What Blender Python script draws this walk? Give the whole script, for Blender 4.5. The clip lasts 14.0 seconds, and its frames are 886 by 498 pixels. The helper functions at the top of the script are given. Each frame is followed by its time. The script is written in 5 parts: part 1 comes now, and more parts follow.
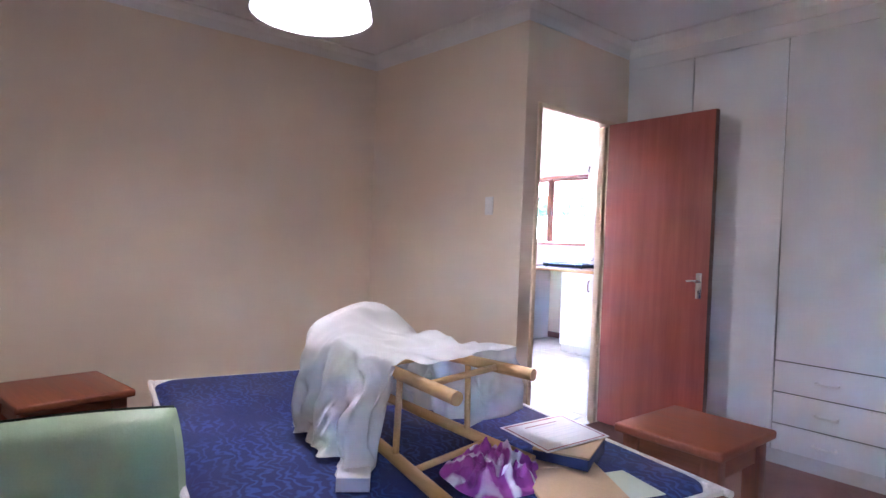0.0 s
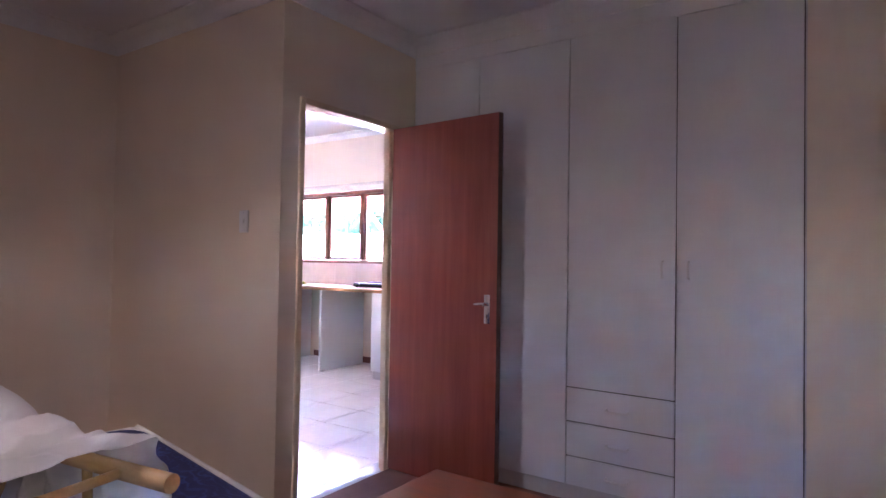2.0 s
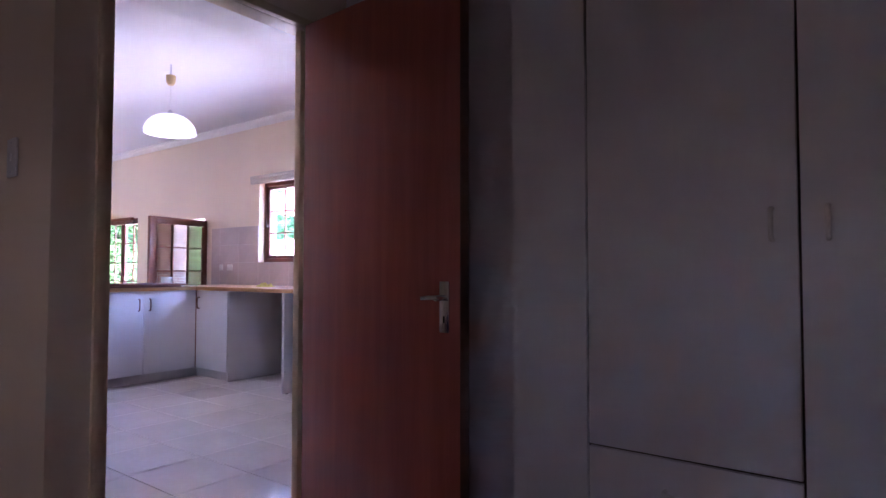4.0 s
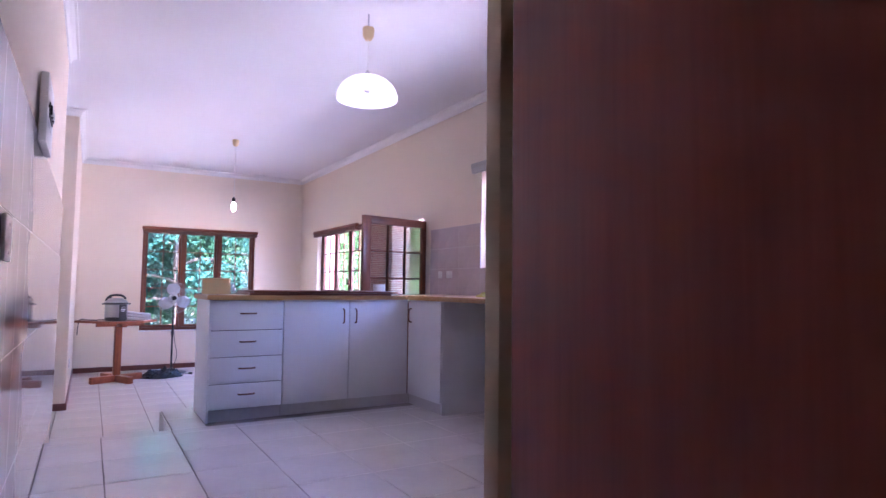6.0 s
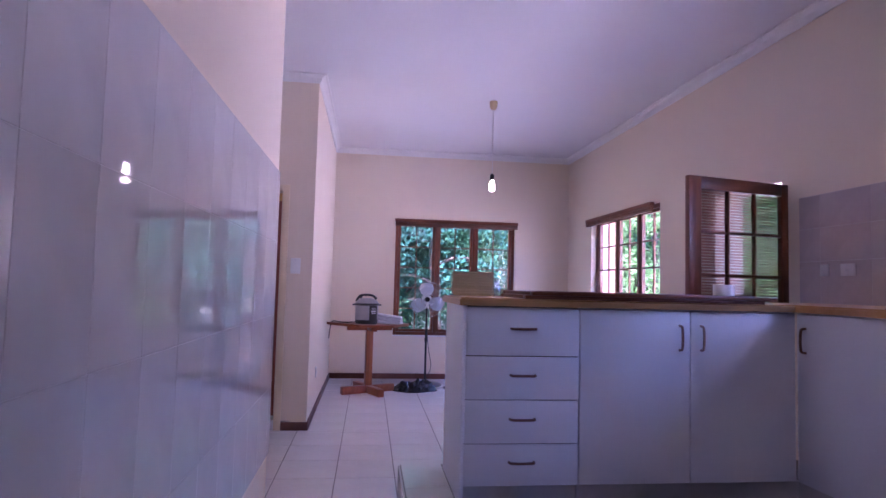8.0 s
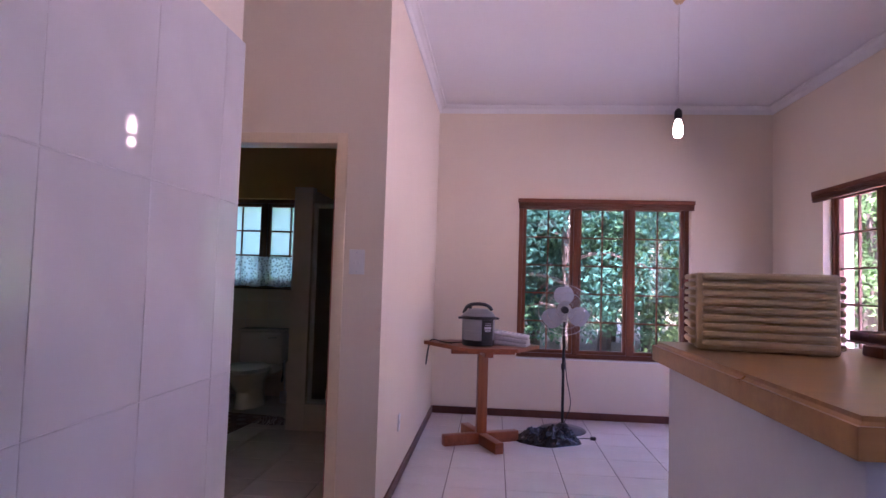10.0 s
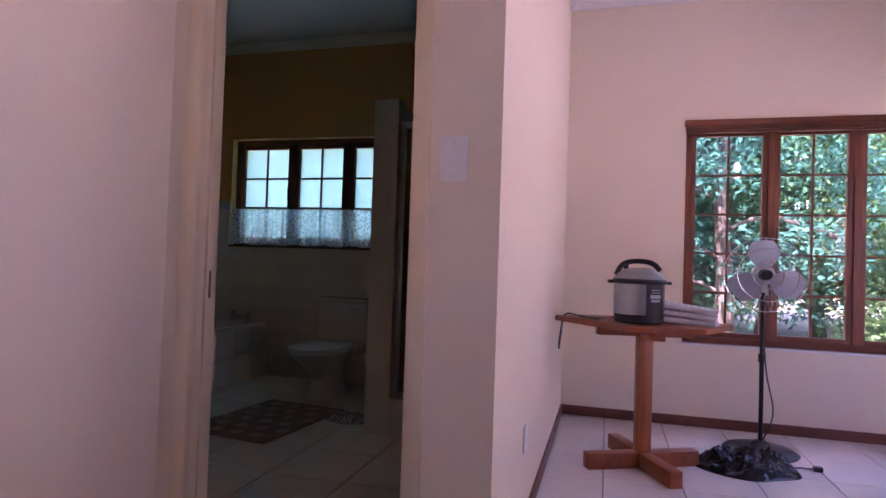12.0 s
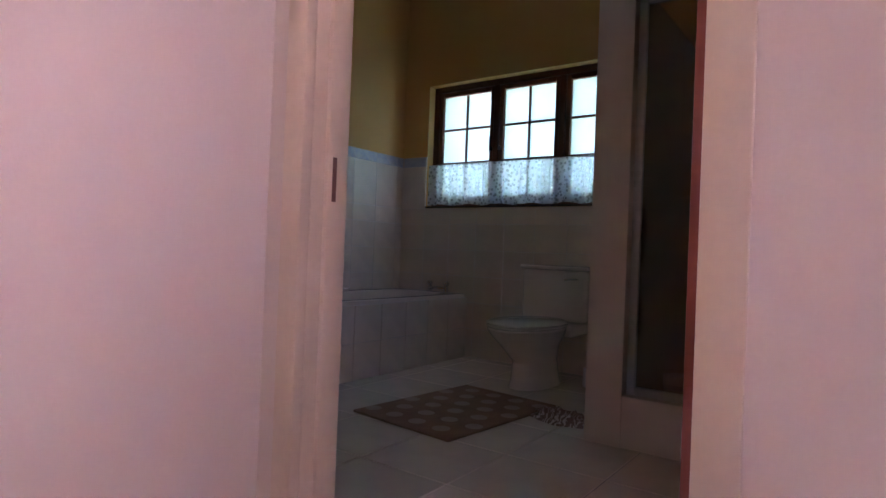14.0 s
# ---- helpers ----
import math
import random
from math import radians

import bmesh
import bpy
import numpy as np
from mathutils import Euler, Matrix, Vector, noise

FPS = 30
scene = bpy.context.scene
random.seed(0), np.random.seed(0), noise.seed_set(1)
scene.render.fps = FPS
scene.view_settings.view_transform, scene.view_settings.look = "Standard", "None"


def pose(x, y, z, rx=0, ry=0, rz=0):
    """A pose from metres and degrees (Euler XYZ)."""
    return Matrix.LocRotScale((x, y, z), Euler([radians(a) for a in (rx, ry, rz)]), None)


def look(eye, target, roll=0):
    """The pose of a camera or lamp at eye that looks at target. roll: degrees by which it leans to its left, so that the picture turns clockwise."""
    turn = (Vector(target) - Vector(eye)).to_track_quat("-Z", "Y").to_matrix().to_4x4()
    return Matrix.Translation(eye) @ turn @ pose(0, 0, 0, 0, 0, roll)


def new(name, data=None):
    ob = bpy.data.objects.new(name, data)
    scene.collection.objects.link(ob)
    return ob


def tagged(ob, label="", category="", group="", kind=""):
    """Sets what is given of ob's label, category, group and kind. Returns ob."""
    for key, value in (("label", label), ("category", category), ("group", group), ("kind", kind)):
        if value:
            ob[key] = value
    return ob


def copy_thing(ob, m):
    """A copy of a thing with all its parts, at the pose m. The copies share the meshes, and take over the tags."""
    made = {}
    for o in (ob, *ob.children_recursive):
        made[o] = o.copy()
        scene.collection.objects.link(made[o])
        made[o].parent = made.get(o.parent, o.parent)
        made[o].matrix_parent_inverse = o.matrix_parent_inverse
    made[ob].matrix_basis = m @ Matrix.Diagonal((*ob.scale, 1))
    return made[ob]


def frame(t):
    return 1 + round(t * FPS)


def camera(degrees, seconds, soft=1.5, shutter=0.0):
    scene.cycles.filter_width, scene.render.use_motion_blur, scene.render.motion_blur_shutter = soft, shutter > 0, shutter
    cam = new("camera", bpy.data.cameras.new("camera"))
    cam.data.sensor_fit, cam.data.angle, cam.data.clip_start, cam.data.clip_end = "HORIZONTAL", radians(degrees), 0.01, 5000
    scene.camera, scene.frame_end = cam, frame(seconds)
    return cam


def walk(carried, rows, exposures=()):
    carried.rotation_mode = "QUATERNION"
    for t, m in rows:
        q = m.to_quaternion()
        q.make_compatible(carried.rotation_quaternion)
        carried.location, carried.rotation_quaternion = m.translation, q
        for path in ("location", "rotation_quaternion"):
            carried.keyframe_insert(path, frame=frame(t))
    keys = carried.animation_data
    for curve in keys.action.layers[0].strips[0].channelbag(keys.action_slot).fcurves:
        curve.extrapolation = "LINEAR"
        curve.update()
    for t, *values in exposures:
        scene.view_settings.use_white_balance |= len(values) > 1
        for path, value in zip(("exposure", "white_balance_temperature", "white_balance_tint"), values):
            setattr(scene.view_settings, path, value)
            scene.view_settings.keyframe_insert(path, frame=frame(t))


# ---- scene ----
cam = camera(73.4, 14.0)
PATH = [
    (0, (-2.585, -2.314, 1.254), (-1.288, -0.792, 1.225), 2.3),
    (0.5, (-2.493, -2.304, 1.231), (-1.09, -0.879, 1.229), 2.3),
    (1, (-2.318, -2.339, 1.241), (-0.819, -1.015, 1.255), 1.7),
    (1.5, (-2.126, -2.293, 1.271), (-0.512, -1.113, 1.316), 1.2),
    (2, (-1.858, -2.215, 1.294), (-0.213, -1.078, 1.336), 0.9),
    (2.5, (-1.56, -2.136, 1.295), (0.088, -1.004, 1.348), 0.8),
    (2.7, (-1.431, -2.09, 1.273), (0.217, -0.959, 1.335), 0.7),
    (4.8, (-0.017, -1.316, 1.105), (1.439, 0.052, 1.2), -0.2),
    (5, (0.105, -1.208, 1.09), (1.494, 0.226, 1.199), 0.1),
    (5.5, (0.364, -0.896, 1.066), (1.581, 0.686, 1.193), 0.3),
    (6, (0.535, -0.432, 1.063), (1.554, 1.285, 1.189), 0.7),
    (6.5, (0.666, 0.039, 1.039), (1.199, 1.963, 1.157), 1.0),
    (7, (0.784, 0.537, 1.016), (1.097, 2.509, 1.14), 1.2),
    (7.2, (0.829, 0.743, 1.009), (1.116, 2.718, 1.133), 1.3),
    (9.3, (0.947, 3.099, 1.077), (0.995, 5.095, 1.189), 2.0),
    (9.5, (0.995, 3.318, 1.071), (0.951, 5.314, 1.179), 1.7),
    (10, (1.002, 3.847, 1.083), (0.826, 5.836, 1.188), 1.7),
    (10.5, (0.986, 4.368, 1.09), (0.727, 6.348, 1.196), 1.7),
    (11, (0.915, 4.743, 1.041), (0.506, 6.698, 1.132), 1.9),
    (11.5, (0.812, 5.064, 0.994), (0.36, 7.01, 1.073), 1.9),
    (12, (0.69, 5.372, 0.844), (0.157, 7.3, 0.89), 1.9),
    (12.5, (0.556, 5.696, 0.717), (-0.122, 7.577, 0.747), 1.9),
    (13, (0.382, 5.973, 0.664), (-0.507, 7.765, 0.686), 1.9),
    (13.5, (0.345, 6.146, 0.623), (-0.776, 7.802, 0.644), 2.1),
    (14, (0.267, 6.322, 0.582), (-0.903, 7.944, 0.591), 2.2),
]
EXPOSURES = [(0, 8.0, 4960, 31), (1.0, 7.95, 5100, 35), (2.0, 6.95, 5350, 46), (2.7, 5.95, 5300, 51), (5, 5.1, 5400, 52), (6, 4.85, 5350, 54), (7, 4.46, 5040, 60), (9.5, 3.75, 5850, 70), (11, 3.98, 6000, 67), (12.5, 3.98, 6150, 74), (14, 4.75, 6450, 77)]
walk(cam, [(t, look(eye, target, roll)) for t, eye, target, roll in PATH], EXPOSURES)

# ---- world, sun, lamps ----
world = bpy.data.worlds.new("world")
scene.world = world
world.use_nodes = True
wn = world.node_tree
bg = wn.nodes["Background"]
sky = wn.nodes.new("ShaderNodeTexSky")
sky.sky_type, sky.sun_disc = "NISHITA", False
sky.sun_elevation, sky.sun_rotation = radians(58), radians(215)
wn.links.new(sky.outputs[0], bg.inputs[0])
bg.inputs[1].default_value = 0.15
sun = new("sun", bpy.data.lights.new("sun", "SUN"))
sun.data.energy, sun.data.angle, sun.data.color = 5.0, radians(0.5), (1, 0.95, 0.88)
az = radians(215)
sun.matrix_world = look((0, 0, 0), (-math.sin(az) * math.cos(radians(58)), -math.cos(az) * math.cos(radians(58)), -math.sin(radians(58))))


def lamp_light(name, where, watts, size, colour):
    ob = new(name, bpy.data.lights.new(name, "POINT"))
    ob.data.energy, ob.data.shadow_soft_size, ob.data.color = watts, size, colour
    ob.location = where
    return ob


# ---- materials ----
def mat(name, colour, rough=0.5, metal=0.0, var=0.05, coarse=1.5, fine=40.0, bump=0.08, rnd=0.0, stretch=(1, 1, 1), tint=None, coat=0.0, dist=0.004):
    """A surface with variation at two scales: broad stains and fine grain, with fine relief."""
    m = bpy.data.materials.new(name)
    m.use_nodes = True
    nt = m.node_tree
    b = nt.nodes["Principled BSDF"]
    co = nt.nodes.new("ShaderNodeTexCoord")
    mp = nt.nodes.new("ShaderNodeMapping")
    mp.inputs["Scale"].default_value = stretch
    nt.links.new(co.outputs["Object"], mp.inputs[0])
    n1, n2 = nt.nodes.new("ShaderNodeTexNoise"), nt.nodes.new("ShaderNodeTexNoise")
    n1.inputs["Scale"].default_value, n2.inputs["Scale"].default_value = coarse, fine
    n1.inputs["Detail"].default_value, n2.inputs["Detail"].default_value = 4, 5
    nt.links.new(mp.outputs[0], n1.inputs[0])
    nt.links.new(mp.outputs[0], n2.inputs[0])
    add = nt.nodes.new("ShaderNodeMath")
    add.operation = "MULTIPLY_ADD"
    nt.links.new(n2.outputs[0], add.inputs[0])
    add.inputs[1].default_value = 0.5
    nt.links.new(n1.outputs[0], add.inputs[2])
    last = add.outputs[0]
    if rnd:
        oi = nt.nodes.new("ShaderNodeObjectInfo")
        r = nt.nodes.new("ShaderNodeMath")
        r.operation = "MULTIPLY_ADD"
        nt.links.new(oi.outputs["Random"], r.inputs[0])
        r.inputs[1].default_value = rnd
        nt.links.new(last, r.inputs[2])
        last = r.outputs[0]
    ramp = nt.nodes.new("ShaderNodeMapRange")
    ramp.inputs["From Min"].default_value, ramp.inputs["From Max"].default_value = 0.45, 1.05 + rnd
    nt.links.new(last, ramp.inputs[0])
    mix = nt.nodes.new("ShaderNodeMix")
    mix.data_type = "RGBA"
    lo = [c * (1 - 2 * var) for c in colour] if tint is None else tint
    hi = [min(1, c * (1 + var)) for c in colour]
    mix.inputs[6].default_value, mix.inputs[7].default_value = (*lo, 1), (*hi, 1)
    nt.links.new(ramp.outputs[0], mix.inputs[0])
    nt.links.new(mix.outputs[2], b.inputs["Base Color"])
    b.inputs["Roughness"].default_value, b.inputs["Metallic"].default_value = rough, metal
    b.inputs["Coat Weight"].default_value = coat
    rr = nt.nodes.new("ShaderNodeMapRange")
    rr.inputs["To Min"].default_value, rr.inputs["To Max"].default_value = max(0.02, rough * 0.8), min(1, rough * 1.25)
    nt.links.new(n1.outputs[0], rr.inputs[0])
    nt.links.new(rr.outputs[0], b.inputs["Roughness"])
    if bump:
        bp = nt.nodes.new("ShaderNodeBump")
        bp.inputs["Strength"].default_value, bp.inputs["Distance"].default_value = bump, dist
        nt.links.new(n2.outputs[0], bp.inputs["Height"])
        nt.links.new(bp.outputs[0], b.inputs["Normal"])
    return m


def wood(name, colour, dark, rough=0.4, scale=3.0, axis=2, coat=0.0):
    s = [14.0, 14.0, 14.0]
    s[axis] = 0.7
    return mat(name, colour, rough, 0, 0.1, scale, scale * 6, 0.1, 0.15, s, dark, coat, 0.002)


def glass(name, tint=(0.94, 0.97, 0.96), gloss=0.08, rough=0.0):
    m = bpy.data.materials.new(name)
    m.use_nodes = True
    nt = m.node_tree
    nt.nodes.clear()
    out, mx = nt.nodes.new("ShaderNodeOutputMaterial"), nt.nodes.new("ShaderNodeMixShader")
    tr, gl = nt.nodes.new("ShaderNodeBsdfTransparent"), nt.nodes.new("ShaderNodeBsdfGlossy")
    tr.inputs[0].default_value, gl.inputs["Roughness"].default_value = (*tint, 1), rough
    mx.inputs[0].default_value = gloss
    nt.links.new(tr.outputs[0], mx.inputs[1])
    nt.links.new(gl.outputs[0], mx.inputs[2])
    nt.links.new(mx.outputs[0], out.inputs[0])
    return m


def glow(name, colour, strength):
    m = bpy.data.materials.new(name)
    m.use_nodes = True
    b = m.node_tree.nodes["Principled BSDF"]
    b.inputs["Base Color"].default_value = (0.8, 0.8, 0.8, 1)
    b.inputs["Emission Color"].default_value, b.inputs["Emission Strength"].default_value = (*colour, 1), strength
    return m


def thin(name, colour, through_part, holes=0.0, scale=60.0):
    """Cloth or frosted glass that lets light through; holes: the share of open mesh."""
    m = bpy.data.materials.new(name)
    m.use_nodes = True
    nt = m.node_tree
    nt.nodes.clear()
    out, mx = nt.nodes.new("ShaderNodeOutputMaterial"), nt.nodes.new("ShaderNodeMixShader")
    di, tl = nt.nodes.new("ShaderNodeBsdfDiffuse"), nt.nodes.new("ShaderNodeBsdfTranslucent")
    di.inputs[0].default_value = tl.inputs[0].default_value = (*colour, 1)
    mx.inputs[0].default_value = through_part
    nt.links.new(di.outputs[0], mx.inputs[1])
    nt.links.new(tl.outputs[0], mx.inputs[2])
    last = mx.outputs[0]
    co, vo = nt.nodes.new("ShaderNodeTexCoord"), nt.nodes.new("ShaderNodeTexVoronoi")
    vo.inputs["Scale"].default_value = scale
    nt.links.new(co.outputs["Object"], vo.inputs[0])
    bp = nt.nodes.new("ShaderNodeBump")
    bp.inputs["Strength"].default_value = 0.5
    bp.inputs["Distance"].default_value = 0.004
    nt.links.new(vo.outputs[0], bp.inputs["Height"])
    nt.links.new(bp.outputs[0], di.inputs["Normal"])
    if holes:
        tr, m2, cmp = nt.nodes.new("ShaderNodeBsdfTransparent"), nt.nodes.new("ShaderNodeMixShader"), nt.nodes.new("ShaderNodeMapRange")
        cmp.inputs["From Min"].default_value, cmp.inputs["From Max"].default_value = 0.3, 0.5
        cmp.inputs["To Min"].default_value, cmp.inputs["To Max"].default_value = holes, holes * 0.25
        nt.links.new(vo.outputs[0], cmp.inputs[0])
        nt.links.new(cmp.outputs[0], m2.inputs[0])
        nt.links.new(last, m2.inputs[1])
        nt.links.new(tr.outputs[0], m2.inputs[2])
        last = m2.outputs[0]
    nt.links.new(last, out.inputs[0])
    return m


def brocade(name, dark, light, scale=9.0, rough=0.45):
    """Woven cloth with scrolling leaves in a lighter thread."""
    m = mat(name, dark, rough, 0, 0.15, 3, 300, 0.15)
    nt = m.node_tree
    b = nt.nodes["Principled BSDF"]
    co, wv, no = nt.nodes.new("ShaderNodeTexCoord"), nt.nodes.new("ShaderNodeTexWave"), nt.nodes.new("ShaderNodeTexNoise")
    wv.inputs["Scale"].default_value, wv.inputs["Distortion"].default_value = scale, 14
    wv.inputs["Detail"].default_value, wv.inputs["Detail Scale"].default_value = 2.0, 1.6
    no.inputs["Scale"].default_value = 4.0
    nt.links.new(co.outputs["Object"], wv.inputs[0])
    nt.links.new(co.outputs["Object"], no.inputs[0])
    mul, r = nt.nodes.new("ShaderNodeMath"), nt.nodes.new("ShaderNodeMapRange")
    mul.operation = "MULTIPLY"
    nt.links.new(wv.outputs[1], mul.inputs[0])
    nt.links.new(no.outputs[0], mul.inputs[1])
    r.inputs["From Min"].default_value, r.inputs["From Max"].default_value = 0.3, 0.5
    nt.links.new(mul.outputs[0], r.inputs[0])
    mix = nt.nodes.new("ShaderNodeMix")
    mix.data_type = "RGBA"
    mix.inputs[6].default_value, mix.inputs[7].default_value = (*dark, 1), (*light, 1)
    nt.links.new(r.outputs[0], mix.inputs[0])
    nt.links.new(mix.outputs[2], b.inputs["Base Color"])
    b.inputs["Sheen Weight"].default_value = 0.05
    return m


OCHRE = mat("ochre_bathroom_paint", (0.80, 0.43, 0.14), 0.7, var=0.04, coarse=0.8, fine=120, bump=0.12)
CREAM = mat("cream_wall_paint", (0.80, 0.69, 0.54), 0.75, var=0.02, coarse=0.8, fine=120, bump=0.12)
WHITE = mat("white_ceiling_paint", (0.80, 0.79, 0.78), 0.8, var=0.02, coarse=0.7, fine=90, bump=0.08)
TRIMW = mat("white_cornice_plaster", (0.8, 0.79, 0.76), 0.6, var=0.03, bump=0.05)
PINK = mat("pink_outside_plaster", (0.75, 0.36, 0.28), 0.9, var=0.1, fine=70, bump=0.4)
FTILE = mat("glazed_cream_floor_tile", (0.82, 0.78, 0.74), 0.12, var=0.05, coarse=3, fine=22, bump=0.03, rnd=0.2)
GROUT = mat("grey_grout", (0.26, 0.23, 0.21), 0.9, var=0.2, coarse=4, fine=80, bump=0.3)
WTILE = mat("glossy_pale_wall_tile", (0.70, 0.67, 0.65), 0.03, var=0.04, coarse=2.5, fine=9, bump=0.008, rnd=0.04)
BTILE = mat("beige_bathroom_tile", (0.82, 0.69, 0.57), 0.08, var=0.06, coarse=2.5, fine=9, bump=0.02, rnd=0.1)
WGROUT = mat("white_wall_grout", (0.74, 0.72, 0.70), 0.9, var=0.1, bump=0.2)
BORDER = mat("blue_patterned_border_tile", (0.35, 0.40, 0.52), 0.12, var=0.1, coarse=18, fine=60, bump=0.05, tint=(0.62, 0.6, 0.58))
SPLASH = mat("grey_splashback_tile", (0.62, 0.53, 0.51), 0.2, var=0.04, coarse=5, fine=20, bump=0.03, rnd=0.06)
REDWOOD = wood("varnished_meranti", (0.24, 0.075, 0.03), (0.11, 0.03, 0.014), 0.35, 2.5, 2)
REDWOODX = wood("varnished_meranti_rail", (0.24, 0.075, 0.03), (0.11, 0.03, 0.014), 0.35, 2.5, 0)
REDWOODY = wood("varnished_meranti_rail_along", (0.24, 0.075, 0.03), (0.11, 0.03, 0.014), 0.35, 2.5, 1)
# lighter than the meranti: room light on the slats is in the colour
SLATW = wood("red_brown_slat_lightened_as_lit", (0.40, 0.15, 0.085), (0.30, 0.10, 0.055), 0.45, 2.5, 0)
SKIRT = mat("brown_red_skirting", (0.16, 0.05, 0.03), 0.4, var=0.15, coarse=3, fine=30, bump=0.1)
VENEER = wood("red_brown_door_veneer", (0.37, 0.098, 0.06), (0.26, 0.058, 0.036), 0.38, 1.6, 2)
EDGEW = wood("dark_door_edge", (0.10, 0.035, 0.02), (0.06, 0.02, 0.012), 0.5, 2, 2)
FRAMEP = mat("cream_door_frame_enamel", (0.76, 0.62, 0.41), 0.35, var=0.04, coarse=3, fine=50, bump=0.06)
MELA = mat("white_melamine", (0.78, 0.78, 0.78), 0.35, var=0.02, coarse=1.2, fine=60, bump=0.03)
MELAG = mat("grey_plinth_board", (0.62, 0.60, 0.58), 0.5, var=0.06, bump=0.05)
OAKTOP = wood("beech_worktop_laminate", (0.56, 0.30, 0.11), (0.42, 0.21, 0.07), 0.3, 1.5, 0)
CHROME = mat("brushed_chrome", (0.7, 0.7, 0.72), 0.22, 1.0, 0.05, 8, 90, 0.03)
STEEL = mat("brushed_steel", (0.36, 0.36, 0.38), 0.3, 1.0, 0.06, 4, 60, 0.05, stretch=(1, 1, 30))
BLACKP = mat("black_plastic", (0.015, 0.015, 0.017), 0.35, var=0.2, bump=0.05)
WHITEP = mat("white_plastic", (0.78, 0.77, 0.74), 0.35, var=0.03, bump=0.02)
CREAMP = mat("cream_plastic", (0.70, 0.52, 0.27), 0.4, var=0.05, bump=0.03)
GREYP = mat("pale_grey_plastic", (0.55, 0.55, 0.60), 0.35, var=0.05, bump=0.03)
BROWNP = mat("brown_handle", (0.17, 0.075, 0.045), 0.35, var=0.15, bump=0.05)
BLUEFAB = brocade("blue_brocade_ticking", (0.003, 0.008, 0.10), (0.022, 0.05, 0.22), rough=0.8)
PIPING = mat("white_piping", (0.75, 0.74, 0.70), 0.7, var=0.08, fine=200, bump=0.2)
SHEET = mat("white_cotton_sheet", (0.86, 0.85, 0.81), 0.85, var=0.03, coarse=3, fine=400, bump=0.1)
PINE = wood("yellow_pine", (0.66, 0.43, 0.18), (0.5, 0.29, 0.1), 0.45, 1.5, 1)
SIDEWOOD = wood("orange_brown_pine", (0.30, 0.088, 0.032), (0.16, 0.045, 0.016), 0.45, 1.6, 1)
SIDEWOODZ = wood("orange_brown_pine_leg", (0.27, 0.078, 0.028), (0.14, 0.04, 0.015), 0.45, 1.6, 2)
GREENV = mat("sage_green_leatherette", (0.32, 0.43, 0.26), 0.4, var=0.07, coarse=3, fine=220, bump=0.15)
PURPLE = brocade("purple_white_scarf_cloth", (0.34, 0.06, 0.32), (0.75, 0.72, 0.75), 2.4, 0.8)
PAPER = mat("white_paper", (0.78, 0.77, 0.76), 0.8, var=0.02, bump=0.03)
INK = mat("dark_print", (0.06, 0.04, 0.07), 0.8, var=0.1, bump=0)
KRAFT = mat("kraft_brown_card", (0.58, 0.42, 0.24), 0.8, var=0.07, coarse=4, fine=120, bump=0.1)
BLUECARD = mat("navy_card", (0.02, 0.035, 0.16), 0.5, var=0.1)
CARPET = mat("red_brown_carpet_tile", (0.27, 0.14, 0.11), 0.9, var=0.2, coarse=3, fine=160, bump=0.5)
TEAK = wood("orange_teak_oil", (0.36, 0.10, 0.032), (0.22, 0.055, 0.015), 0.35, 1.6, 1)
TEAKZ = wood("orange_teak_oil_post", (0.42, 0.13, 0.035), (0.22, 0.055, 0.015), 0.35, 1.6, 2)
BINBAG = mat("black_bin_bag", (0.012, 0.014, 0.02), 0.22, var=0.2, coarse=6, fine=40, bump=0.5)
CERAMIC = mat("white_ceramic", (0.80, 0.70, 0.61), 0.1, var=0.02, bump=0.01)
RUG = mat("brown_pink_bath_mat", (0.30, 0.15, 0.10), 0.95, var=0.2, coarse=8, fine=250, bump=0.7)
RUGDOT = mat("cream_rug_dot", (0.42, 0.29, 0.22), 0.95, var=0.1, fine=250, bump=0.7)
ALU = mat("dull_aluminium", (0.5, 0.47, 0.42), 0.4, 0.8, 0.08)
GLASS = glass("window_glass")
SHGLASS = glass("smoky_shower_glass", (0.78, 0.70, 0.62), 0.10, 0.02)
PICGLASS = glass("flat_pane_glass", (0.75, 0.8, 0.85), 0.25)
FROST = thin("frosted_window_glass", (0.50, 0.75, 0.69), 0.92, 0.0, 45)
FROSTB = thin("opal_lamp_glass", (0.9, 0.88, 0.86), 0.6, 0, 3)
LACE = thin("white_lace", (0.8, 0.8, 0.84), 0.6, 0.65, 38)
BULB = glow("lit_bulb", (1.0, 0.86, 0.62), 2)
SHADELIT = glow("lit_opal_shade", (1.0, 0.88, 0.66), 0.02)
# weak emission added to brighten the dome of the unlit kitchen lamp
SHADEGLOW = glow("opal_shade_added_glow", (1.0, 0.95, 0.92), 0.035)
GRASS = mat("lawn_and_leaf_litter", (0.10, 0.11, 0.05), 0.95, var=0.3, coarse=1.2, fine=30, bump=0.6, tint=(0.18, 0.14, 0.09))
PAVE = mat("pale_concrete_paving", (0.62, 0.60, 0.56), 0.9, var=0.1, coarse=1.5, fine=60, bump=0.3)
BARK = mat("grey_bark", (0.08, 0.06, 0.045), 0.95, var=0.25, coarse=4, fine=30, bump=0.8)
BWALL = mat("white_boundary_wall", (0.75, 0.73, 0.70), 0.9, var=0.08, coarse=2, fine=60, bump=0.3)
PERG = mat("pink_pergola_paint", (0.62, 0.25, 0.22), 0.6, var=0.1)


